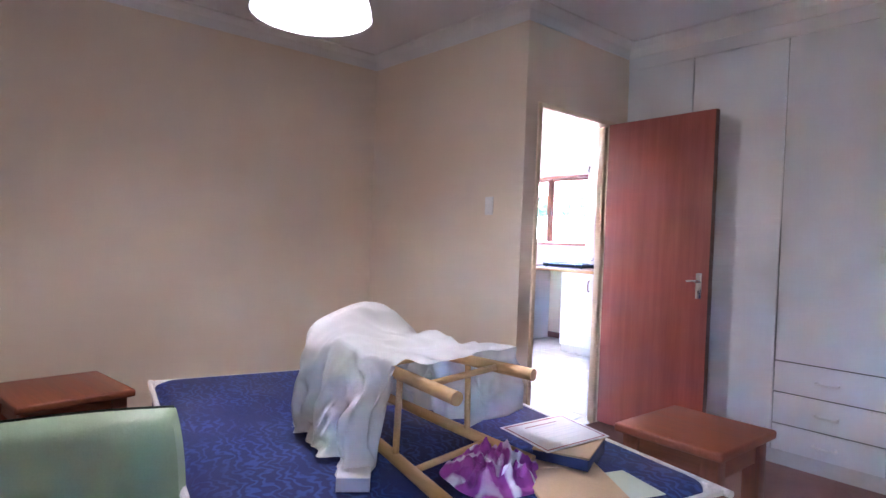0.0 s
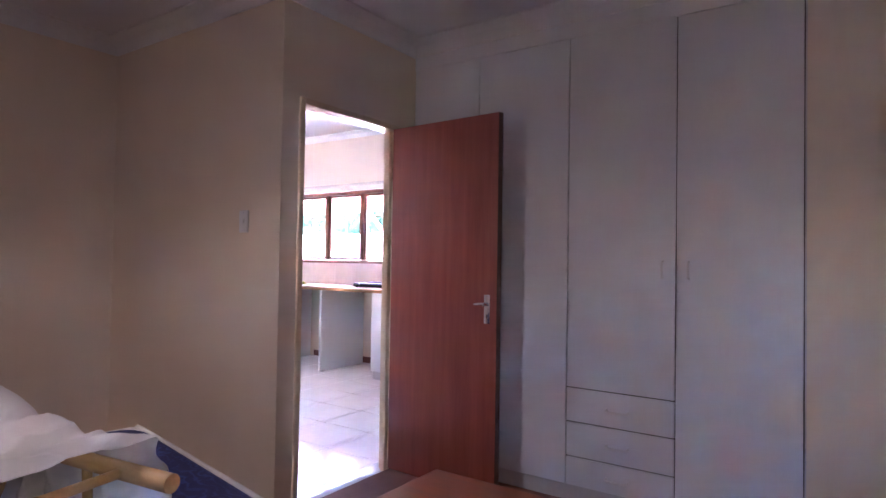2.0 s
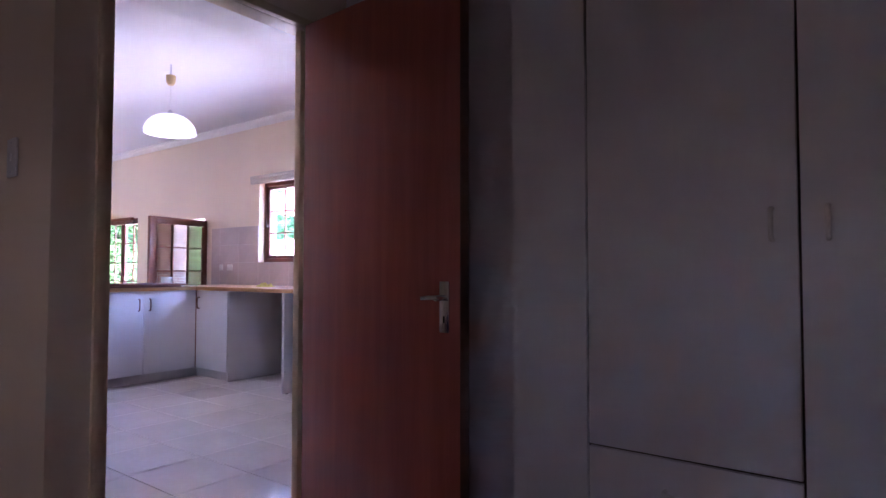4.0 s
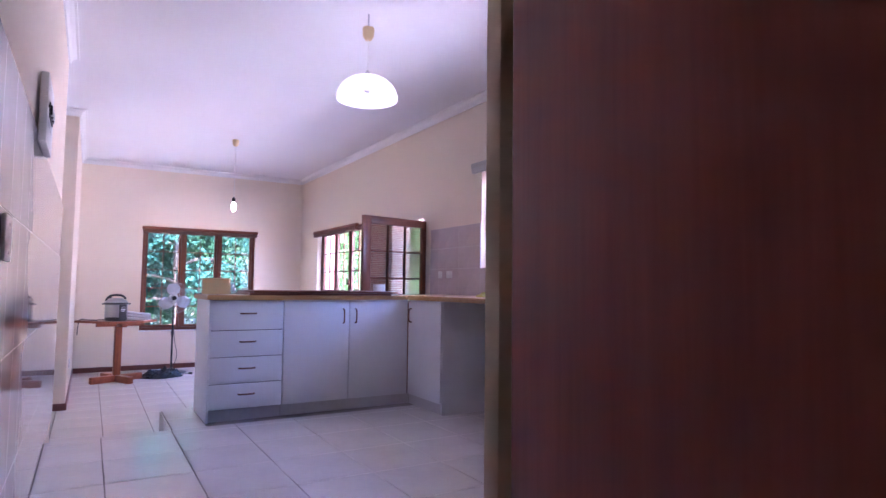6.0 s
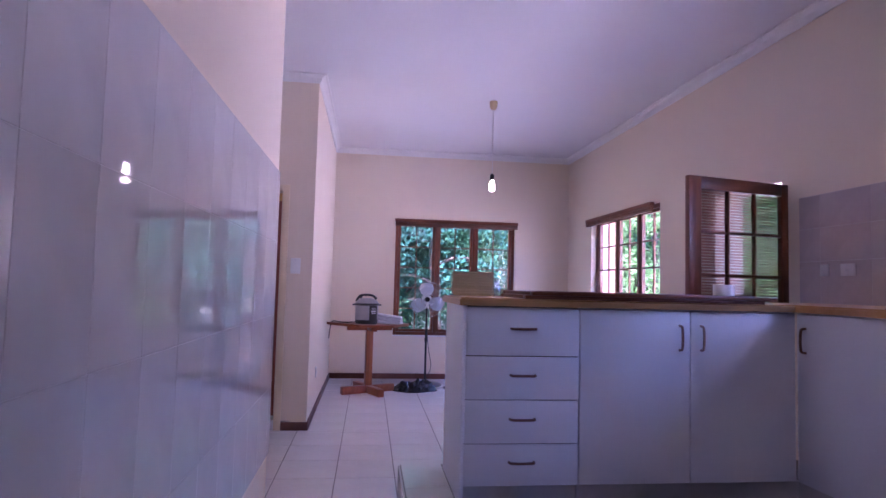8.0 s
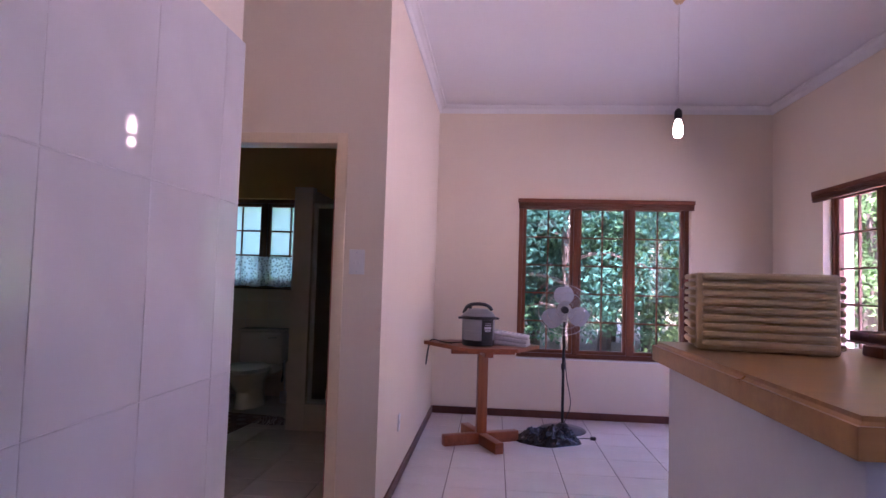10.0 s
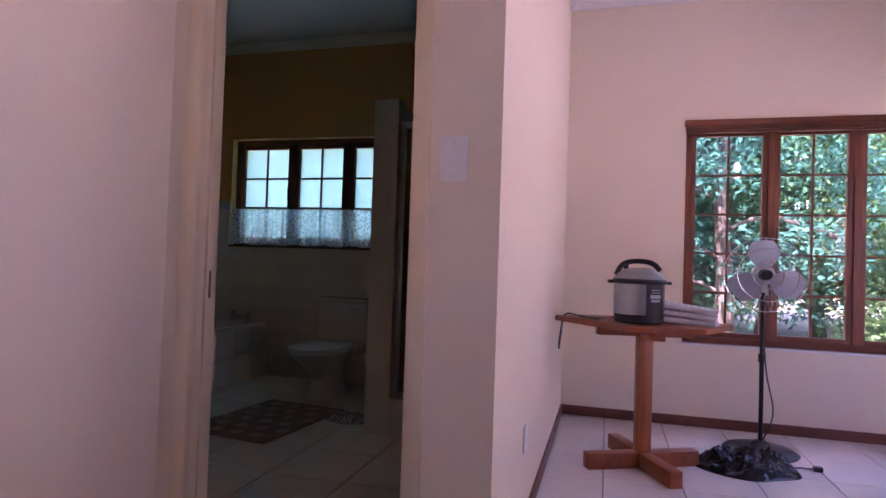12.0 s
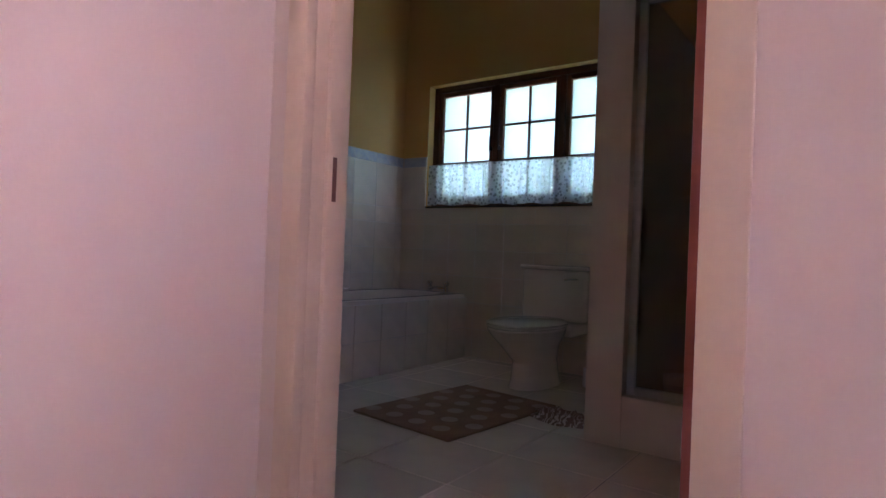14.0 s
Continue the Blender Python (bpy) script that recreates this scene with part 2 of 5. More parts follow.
# ---- mesh helpers ----
def box(bm, a, b, bev=0.0, seg=2, m=None):
    t = bmesh.new()
    bmesh.ops.create_cube(t, size=1)
    for v in t.verts:
        v.co = Vector([(a[i] + b[i]) / 2 + v.co[i] * (b[i] - a[i]) for i in range(3)])
    if bev:
        bmesh.ops.bevel(t, geom=t.edges[:], offset=bev, segments=seg, profile=0.5, affect="EDGES")
    return merge(bm, t, m)


def merge(bm, t, m=None):
    if m is not None:
        bmesh.ops.transform(t, matrix=m, verts=t.verts)
    me = bpy.data.meshes.new("tmp")
    t.to_mesh(me)
    t.free()
    bm.from_mesh(me)
    bpy.data.meshes.remove(me)
    return bm


def rod(bm, p, q, r, r2=None, seg=16, caps=True):
    p, q = Vector(p), Vector(q)
    t = bmesh.new()
    bmesh.ops.create_cone(t, cap_ends=caps, segments=seg, radius1=r, radius2=r if r2 is None else r2, depth=(q - p).length)
    m = Matrix.Translation((p + q) / 2) @ (q - p).to_track_quat("Z", "Y").to_matrix().to_4x4()
    return merge(bm, t, m)


def lathe(bm, profile, centre=(0, 0, 0), seg=40, sx=1.0, sy=1.0):
    """Turns a profile of (radius, z) round the upright axis."""
    rings = []
    for r, z in profile:
        rings.append([bm.verts.new((centre[0] + sx * r * math.cos(2 * math.pi * i / seg), centre[1] + sy * r * math.sin(2 * math.pi * i / seg), centre[2] + z)) for i in range(seg)] if r > 1e-5 else [bm.verts.new((centre[0], centre[1], centre[2] + z))])
    for a, b in zip(rings, rings[1:]):
        for i in range(seg):
            j = (i + 1) % seg
            if len(a) == 1 and len(b) > 1:
                bm.faces.new((a[0], b[j], b[i]))
            elif len(b) == 1 and len(a) > 1:
                bm.faces.new((a[i], a[j], b[0]))
            elif len(a) > 1:
                bm.faces.new((a[i], a[j], b[j], b[i]))
    return bm


def tube(bm, pts, r, seg=8):
    """A round wire through points, smoothed."""
    pts = [Vector(p) for p in pts]
    fine = []
    n = len(pts)
    for i in range(n - 1):
        p0, p1, p2, p3 = pts[max(i - 1, 0)], pts[i], pts[i + 1], pts[min(i + 2, n - 1)]
        for k in range(6):
            t = k / 6
            fine.append(0.5 * (2 * p1 + (p2 - p0) * t + (2 * p0 - 5 * p1 + 4 * p2 - p3) * t * t + (3 * p1 - p0 - 3 * p2 + p3) * t ** 3))
    fine.append(pts[-1])
    rings = []
    for i, p in enumerate(fine):
        d = (fine[min(i + 1, len(fine) - 1)] - fine[max(i - 1, 0)]).normalized()
        u = d.orthogonal().normalized() if i == 0 else (u - d * u.dot(d)).normalized()
        w = d.cross(u)
        rings.append([bm.verts.new(p + r * (u * math.cos(2 * math.pi * k / seg) + w * math.sin(2 * math.pi * k / seg))) for k in range(seg)])
    for a, b in zip(rings, rings[1:]):
        for k in range(seg):
            bm.faces.new((a[k], a[(k + 1) % seg], b[(k + 1) % seg], b[k]))
    bm.faces.new(rings[0][::-1])
    bm.faces.new(rings[-1])
    return bm


def sheet(bm, nu, nv, fn, close=False):
    g = [[bm.verts.new(fn(i / nu, j / nv)) for i in range(nu + 1)] for j in range(nv + 1)]
    for j in range(nv):
        for i in range(nu):
            bm.faces.new((g[j][i], g[j][i + 1], g[j + 1][i + 1], g[j + 1][i]))
    return bm


def grid_solid(bm, xs, ys, zs, empty):
    """A block cut into cells at xs, ys, zs; the cells for which empty(i, j, k) holds are left out, and only outer faces are made."""
    nx, ny, nz = len(xs) - 1, len(ys) - 1, len(zs) - 1
    full = lambda i, j, k: 0 <= i < nx and 0 <= j < ny and 0 <= k < nz and not empty(i, j, k)
    vs = {}
    def v(i, j, k):
        if (i, j, k) not in vs:
            vs[i, j, k] = bm.verts.new((xs[i], ys[j], zs[k]))
        return vs[i, j, k]
    for i in range(nx):
        for j in range(ny):
            for k in range(nz):
                if not full(i, j, k):
                    continue
                if not full(i - 1, j, k): bm.faces.new((v(i, j, k), v(i, j, k + 1), v(i, j + 1, k + 1), v(i, j + 1, k)))
                if not full(i + 1, j, k): bm.faces.new((v(i + 1, j, k), v(i + 1, j + 1, k), v(i + 1, j + 1, k + 1), v(i + 1, j, k + 1)))
                if not full(i, j - 1, k): bm.faces.new((v(i, j, k), v(i + 1, j, k), v(i + 1, j, k + 1), v(i, j, k + 1)))
                if not full(i, j + 1, k): bm.faces.new((v(i, j + 1, k), v(i, j + 1, k + 1), v(i + 1, j + 1, k + 1), v(i + 1, j + 1, k)))
                if not full(i, j, k - 1): bm.faces.new((v(i, j, k), v(i, j + 1, k), v(i + 1, j + 1, k), v(i + 1, j, k)))
                if not full(i, j, k + 1): bm.faces.new((v(i, j, k + 1), v(i + 1, j, k + 1), v(i + 1, j + 1, k + 1), v(i, j + 1, k + 1)))
    return bm


def solid(name, bm, material, parent=None, label="", smooth=35):
    me = bpy.data.meshes.new(name)
    bmesh.ops.recalc_face_normals(bm, faces=bm.faces)
    bm.to_mesh(me)
    bm.free()
    me.materials.append(material)
    if smooth:
        me.shade_smooth()
        me.set_sharp_from_angle(angle=radians(smooth))
    ob = new(name, me)
    if parent:
        ob.parent = parent
    if label:
        ob["label"] = label
    return ob


def part(name, bm, material, parent, label=""):
    return solid(name, bm, material, parent, label)


def thing(name, m, label, category, group=""):
    ob = new(name)
    ob.matrix_basis = m
    ob.empty_display_size = 0.1
    return tagged(ob, label, category, group)


def structure(name, bm, material, label, category, smooth=0):
    return tagged(solid(name, bm, material, None, "", smooth), label, category, "", "structure")


def B(*args, **kw):
    return box(bmesh.new(), *args, **kw)


def wall(name, axis, c0, c1, u0, u1, z0, z1, holes=(), material=CREAM, label="cream painted plaster wall"):
    us = sorted({u0, u1, *[h[0] for h in holes], *[h[1] for h in holes]})
    zs = sorted({z0, z1, *[h[2] for h in holes], *[h[3] for h in holes]})
    def empty(iu, k):
        mu, mz = (us[iu] + us[iu + 1]) / 2, (zs[k] + zs[k + 1]) / 2
        return any(h[0] < mu < h[1] and h[2] < mz < h[3] for h in holes)
    bm = bmesh.new()
    if axis == "x":
        grid_solid(bm, [c0, c1], us, zs, lambda i, j, k: empty(j, k))
    else:
        grid_solid(bm, us, [c0, c1], zs, lambda i, j, k: empty(i, k))
    return structure(name, bm, material, label, "wall")


# ---- the plan ----
LZ = -0.31           # floor of the living room
BFZ = -0.22         # floor of the bathroom
BZ = 0.03            # floor of the bedroom
CB, CK = 2.69, 2.96  # ceilings
TX = 0.312            # tiled kitchen wall
EX, NY = 3.815, 10.165
RX = -0.86           # wall of the recess
DY = 7.19            # wall of the bathroom door
PX = 0.366           # west wall of the living room
BN, BW = 10.165, -2.945  # bathroom's window wall and bath wall
WF = 1.155           # wardrobe fronts

KWIN = (2.35, 4.36, 1.25, 2.205)
EWIN = (7.34, 9.23, 0.305, 1.955)
EDOOR = (5.53, 6.36, LZ, 1.84)
NWIN = (1.245, 3.01, 0.305, 1.955)
BWIN = (-2.695, -0.964, 0.945, 1.925)
SWIN = (-3.4, -2.72, 1.2, 1.72)

wall("wall_east", "x", EX, EX + 0.25, -0.1, NY + 0.25, -0.5, 3.1, [KWIN, EWIN, EDOOR])
wall("wall_north", "y", NY, NY + 0.25, PX, EX, -0.5, 3.1, [NWIN])
wall("wall_living_west", "x", PX - 0.15, PX, DY + 0.13, NY + 0.25, -0.5, 3.1)
wall("wall_bath_door", "y", DY, DY + 0.13, RX - 0.2, PX, -0.5, 3.1, [(-0.765, 0.105, LZ, 1.885)])
wall("wall_recess", "x", RX - 0.2, RX, 5.25, DY, -0.5, 3.1)
wall("wall_recess_back", "y", 5.25, 5.355, RX, TX - 0.25, -0.5, 3.1)
wall("wall_kitchen_west", "x", 0.09, TX, 0.75, 5.355, -0.5, 3.1)
wall("wall_kitchen_corner", "x", 0.09, 0.20, 0.21, 0.75, -0.5, 3.1)
wall("wall_bedroom_door", "y", 0.11, 0.21, 0.09, 1.18, -0.5, 3.1, [(0.212, 1.0, 0.0, 2.112)])
wall("wall_kitchen_south", "y", 0.0, 0.21, 1.18, EX, -0.5, 3.1)
wall("wall_bedroom_north", "y", 1.73, 1.87, -3.6, 0.09, -0.5, 2.9)
wall("wall_bedroom_nib", "x", WF - 0.03, WF + 0.15, -3.6, -2.05, -0.5, 2.9)
wall("wall_wardrobe_back", "x", 1.74, 1.84, -2.05, 0.0, -0.5, 2.9)
wall("wall_wardrobe_side", "y", -2.165, -2.05, WF + 0.15, 1.84, -0.5, 2.9)
wall("wall_bedroom_south", "y", -3.75, -3.6, -3.75, WF + 0.15, -0.5, 2.9)
wall("wall_bedroom_west", "x", -3.75, -3.6, -3.6, 1.87, -0.5, 2.9, [SWIN])
wall("wall_bath_north", "y", BN, BN + 0.25, BW - 0.25, PX - 0.15, -0.5, 3.1, [BWIN], material=OCHRE, label="ochre painted bathroom wall")
wall("wall_bath_west", "x", BW - 0.25, BW, DY + 0.13, BN, -0.5, 3.1, material=OCHRE, label="ochre painted bathroom wall")
wall("wall_bath_south", "y", DY, DY + 0.13, BW - 0.25, RX - 0.2, -0.5, 3.1, material=OCHRE, label="ochre painted bathroom wall")

structure("ceiling_kitchen", B((0.20, 0.21, CK), (EX, NY, CK + 0.06)), WHITE, "white painted flat kitchen and living room ceiling", "ceiling")
structure("ceiling_recess", B((RX, 5.355, CK), (0.20, DY, CK + 0.06)), WHITE, "white painted ceiling over the recess", "ceiling")
structure("ceiling_bedroom", B((-3.6, -3.6, CB), (1.74, 1.73, CB + 0.06)), WHITE, "white painted bedroom ceiling", "ceiling")
structure("ceiling_bathroom", B((BW, DY + 0.13, 2.80), (PX - 0.15, BN, 2.86)), WHITE, "white painted bathroom ceiling", "ceiling")
# out of view; the added slab and eaves keep direct sun out of the rooms
structure("roof", B((-4.5, -4.4, 3.12), (4.7, 11.2, 3.3)), PINK, "unseen flat roof slab with wide eaves added to block the sun", "roof")


def cornice(name, pts, z, size=0.075):
    """A coved strip under the ceiling; the room lies to the left of the way from point to point."""
    bm = bmesh.new()
    prof = [(0, -size), (0.012, -size), (0.016, -size * 0.8), (size * 0.35, -size * 0.42), (size * 0.75, -size * 0.17), (size * 0.95, -0.014), (size, -0.012), (size, 0)]
    n = len(pts)
    rows = []
    for i, p in enumerate(pts):
        p = Vector(p)
        d0 = (p - Vector(pts[i - 1])).normalized() if i else (Vector(pts[1]) - p).normalized()
        d1 = (Vector(pts[i + 1]) - p).normalized() if i < n - 1 else d0
        n0, n1 = Vector((-d0.y, d0.x)), Vector((-d1.y, d1.x))
        mit = (n0 + n1) / max(0.3, 1 + n0.dot(n1))
        rows.append([bm.verts.new((p.x + mit.x * a, p.y + mit.y * a, z + b)) for a, b in prof])
    for r0, r1 in zip(rows, rows[1:]):
        for k in range(len(prof) - 1):
            bm.faces.new((r0[k], r1[k], r1[k + 1], r0[k + 1]))
    return structure(name, bm, TRIMW, "white coved plaster cornice under the ceiling", "cornice", 30)


cornice("cornice_living", [(0.20, 0.21), (EX, 0.21), (EX, NY), (PX, NY), (PX, DY), (RX, DY), (RX, 5.355), (TX, 5.355), (TX, 0.75), (0.20, 0.75), (0.20, 0.21)], CK)
cornice("cornice_bedroom", [(WF - 0.03, -3.6), (WF - 0.03, -2.05), (WF, -2.05), (WF, 0.11), (0.09, 0.11), (0.09, 1.73), (-3.6, 1.73), (-3.6, -3.6), (WF - 0.03, -3.6)], CB, 0.095)
cornice("cornice_bathroom", [(BW, DY + 0.13), (PX - 0.15, DY + 0.13), (PX - 0.15, BN), (BW, BN), (BW, DY + 0.13)], 2.80)


def skirting(name, a, b, n, z, h=0.075, t=0.015):
    """A skirting board from a to b; n points into the room."""
    lo = [min(a[i], b[i], a[i] + n[i] * t, b[i] + n[i] * t) for i in range(2)]
    hi = [max(a[i], b[i], a[i] + n[i] * t, b[i] + n[i] * t) for i in range(2)]
    return structure(name, B((*lo, z), (*hi, z + h), 0.004), SKIRT, "dark red-brown wooden skirting board", "skirting", 35)


skirting("baseboard_north", (PX, NY), (EX, NY), (0, -1), LZ)
skirting("baseboard_living_west", (PX, DY), (PX, NY - 0.016), (1, 0), LZ)
skirting("baseboard_pillar", (0.138, DY), (PX + 0.015, DY), (0, -1), LZ)
skirting("baseboard_living_east", (EX, 6.4), (EX, NY - 0.016), (-1, 0), LZ)
skirting("baseboard_kitchen_east", (EX, 0.21), (EX, 3.8), (-1, 0), 0.0)
skirting("baseboard_kitchen_south", (1.01, 0.21), (EX - 0.016, 0.21), (0, 1), 0.0)

# floors: beds of grout; the tiles follow at the end of the file
floor_kitchen = structure("floor_kitchen", grid_solid(bmesh.new(), [0.20, TX, 1.10, EX], [0.21, 0.75, 4.34, 5.11], [-0.4, -0.006], lambda i, j, k: (j == 2 and i < 2) or (i == 0 and j == 1)), GROUT, "cream glazed tile kitchen floor ending in a step down", "floor")
floor_living = structure("floor_living", grid_solid(bmesh.new(), [RX, TX, 1.10, EX], [4.34, 5.11, 5.355, DY, NY], [-0.5, LZ - 0.006], lambda i, j, k: (i == 0 and j < 2) or (i == 0 and j == 3) or (i == 2 and j == 0)), GROUT, "cream glazed tile living room floor", "floor")
floor_bath = structure("floor_bathroom", B((BW, DY, -0.5), (PX - 0.15, BN, BFZ - 0.006)), GROUT, "cream tiled bathroom floor", "floor")
structure("floor_bedroom", grid_solid(bmesh.new(), [-3.6, 0.09, 1.74], [-3.6, 0.11, 1.73], [-0.4, BZ], lambda i, j, k: i == 1 and j == 1), CARPET, "red-brown bedroom floor covering", "floor")
structure("threshold", B((0.212, 0.11, -0.05), (1.0, 0.21, 0.006), 0.003), MELAG, "pale threshold strip in the bedroom doorway", "threshold")


# ---- windows and doors ----
def window(name, axis, face, u0, u1, z0, z1, lights, cols, rows, pane_mat, label):
    """A wooden casement window set in the wall whose room face is at face; outwards is plus."""
    w = tagged(new(name), label, "window", "", "structure")
    P = (lambda u, d, z: (face + d, u, z)) if axis == "x" else (lambda u, d, z: (u, face + d, z))
    rail = REDWOODY if axis == "x" else REDWOODX
    bb = lambda bm, a, b, bev=0.004: box(bm, [min(p, q) for p, q in zip(P(*a), P(*b))], [max(p, q) for p, q in zip(P(*a), P(*b))], bev, 1)
    f = 0.045
    part("jamb", bb(bmesh.new(), (u0, 0.07, z0), (u0 + f, 0.15, z1)), REDWOOD, w)
    part("jamb", bb(bmesh.new(), (u1 - f, 0.07, z0), (u1, 0.15, z1)), REDWOOD, w)
    part("head", bb(bmesh.new(), (u0 + f, 0.07, z1 - f), (u1 - f, 0.15, z1)), rail, w)
    part("window_sill", bb(bmesh.new(), (u0 + f, 0.06, z0), (u1 - f, 0.17, z0 + f)), rail, w)
    step = (u1 - u0 - 2 * f) / lights
    for i in range(lights):
        a, b = u0 + f + i * step, u0 + f + (i + 1) * step
        if i:
            part("mullion", bb(bmesh.new(), (a - 0.022, 0.072, z0 + f), (a + 0.022, 0.148, z1 - f)), REDWOOD, w)
            a += 0.022
        if i < lights - 1:
            b -= 0.022
        s = 0.038
        bm = bmesh.new()
        bb(bm, (a + 0.002, 0.085, z0 + f + 0.002), (a + s, 0.13, z1 - f - 0.002))
        bb(bm, (b - s, 0.085, z0 + f + 0.002), (b - 0.002, 0.13, z1 - f - 0.002))
        bb(bm, (a + s, 0.085, z0 + f + 0.002), (b - s, 0.13, z0 + f + s))
        bb(bm, (a + s, 0.085, z1 - f - s), (b - s, 0.13, z1 - f - 0.002))
        for c in range(1, cols):
            u = a + s + (b - a - 2 * s) * c / cols
            bb(bm, (u - 0.008, 0.095, z0 + f + s), (u + 0.008, 0.12, z1 - f - s), 0.003)
        for r in range(1, rows):
            z = z0 + f + s + (z1 - z0 - 2 * f - 2 * s) * r / rows
            bb(bm, (a + s, 0.096, z - 0.008), (b - s, 0.119, z + 0.008), 0.003)
        sash = part("sash", bm, REDWOOD, w)
        for c in range(cols):
            for r in range(rows):
                ua, ub = a + s + (b - a - 2 * s) * c / cols, a + s + (b - a - 2 * s) * (c + 1) / cols
                za, zb = z0 + f + s + (z1 - z0 - 2 * f - 2 * s) * r / rows, z0 + f + s + (z1 - z0 - 2 * f - 2 * s) * (r + 1) / rows
                p = part("pane", bb(bmesh.new(), (ua + 0.002, 0.106, za + 0.002), (ub - 0.002, 0.110, zb - 0.002), 0), pane_mat, sash)
                p.visible_shadow = False
        mid = b - 0.016 if i % 2 == 0 else a + 0.016
        hm = bb(bmesh.new(), (mid - 0.008, 0.06, (z0 + z1) / 2 - 0.06), (mid + 0.008, 0.086, (z0 + z1) / 2 - 0.03), 0.003)
        bb(hm, (mid - 0.006, 0.05, (z0 + z1) / 2 - 0.06), (mid + 0.006, 0.062, (z0 + z1) / 2 + 0.05), 0.003)
        part("window_handle", hm, EDGEW, sash)
    return w


window("window_1", "x", EX, *KWIN, 3, 2, 3, GLASS, "brown wooden kitchen window with three casements of small panes")
window("window_2", "x", EX, *EWIN, 3, 2, 5, GLASS, "brown wooden living room side window with small panes")
window("window_3", "y", NY, *NWIN, 3, 2, 5, GLASS, "brown wooden living room window looking at green trees")
window("window_4", "y", BN, *BWIN, 3, 2, 3, FROST, "brown wooden bathroom window with frosted panes")
window("window_5", "x", -3.60 - 0.15, *SWIN, 2, 2, 3, GLASS, "brown wooden bedroom window")


def blind(axis, face, u0, u1, z0, z1, label, m, n=9):
    """A raised slatted blind: head rail, stacked slats, bottom rail and cord."""
    t = thing("raised_blind", pose(*((face, (u0 + u1) / 2, z0) if axis == "x" else ((u0 + u1) / 2, face, z0))), label, "blind")
    w = (u1 - u0) / 2
    P = (lambda u, d, z: (-d, u, z)) if axis == "x" else (lambda u, d, z: (u, -d, z))
    bb = lambda bm, a, b, bev: box(bm, [min(p, q) for p, q in zip(P(*a), P(*b))], [max(p, q) for p, q in zip(P(*a), P(*b))], bev, 1)
    h = z1 - z0
    part("head_rail", bb(bmesh.new(), (-w, 0.003, h * 0.55), (w, 0.05, h), 0.003), m, t)
    for i in range(n):
        z = h * 0.14 + h * 0.4 * i / n
        o = 0.004 * ((i * 7) % 5 - 2) * 0.5
        part("slat", bb(bmesh.new(), (-w + 0.01, 0.006 + o, z), (w - 0.01, 0.05 + o, z + 0.0028), 0), m, t)
    part("bottom_rail", bb(bmesh.new(), (-w + 0.008, 0.01, 0), (w - 0.008, 0.048, h * 0.1), 0.003), m, t)
    return t


blind("y", NY - 0.003, NWIN[0] - 0.015, NWIN[1] + 0.025, 1.872, 1.97, "brown wooden slatted blind raised over the window", REDWOODX)
blind("x", EX - 0.003, EWIN[0] + 0.11, EWIN[1] + 0.09, 1.86, 1.955, "brown wooden slatted blind raised over the side window", REDWOODY)
blind("x", EX - 0.003, KWIN[0] - 0.03, KWIN[1] + 0.12, 2.19, 2.285, "grey aluminium blind raised over the kitchen window", ALU)


def door_frame(name, axis_y, u0, u1, z0, z1, label, t=0.028, stop=0.012, flange=0.035, ys=(0.055, 0.11)):
    """A pressed frame round an opening in a wall along x, with a rebate stop."""
    w = tagged(new(name), label, "door frame", "", "structure")
    y0, y1 = axis_y
    for s, u in ((1, u0), (-1, u1)):
        bx = lambda bm, a, b, ya, yb, za, zb: box(bm, (min(u + s * a, u + s * b), ya, za), (max(u + s * a, u + s * b), yb, zb), 0.003)
        bm = bx(bmesh.new(), -flange, t, y0 - 0.012, y0 + 0.018, z0, z1 + flange)
        bx(bm, 0.001, t, y0 + 0.018, y1 - 0.002, z0, z1 - 0.002)
        bx(bm, t - 0.002, t + stop, y0 + ys[0], y0 + ys[1], z0, z1 - t)
        part("jamb", bm, FRAMEP, w)
    bm = B((u0 + t, y0 - 0.012, z1 - t), (u1 - t, y0 + 0.018, z1 + flange), 0.004)
    box(bm, (u0 + t, y0 + 0.018, z1 - t), (u1 - t, y1 - 0.002, z1 - 0.002), 0.003)
    part("head", bm, FRAMEP, w)
    return w


door_frame("door_frame_bedroom", (0.11, 0.21), 0.212, 1.0, 0.006, 2.112, "cream enamelled steel door frame of the bedroom", 0.02, 0.028, 0.012, (0.03, 0.06))
fb = door_frame("door_frame_bathroom", (DY, DY + 0.13), -0.765, 0.105, LZ, 1.885, "cream enamelled steel door frame of the bathroom", 0.03, 0.012, 0.032)
part("strike_plate", B((-0.7235, DY + 0.068, 0.685), (-0.7215, DY + 0.080, 0.785), 0.0005), BROWNP, fb, "dark slot of the latch")

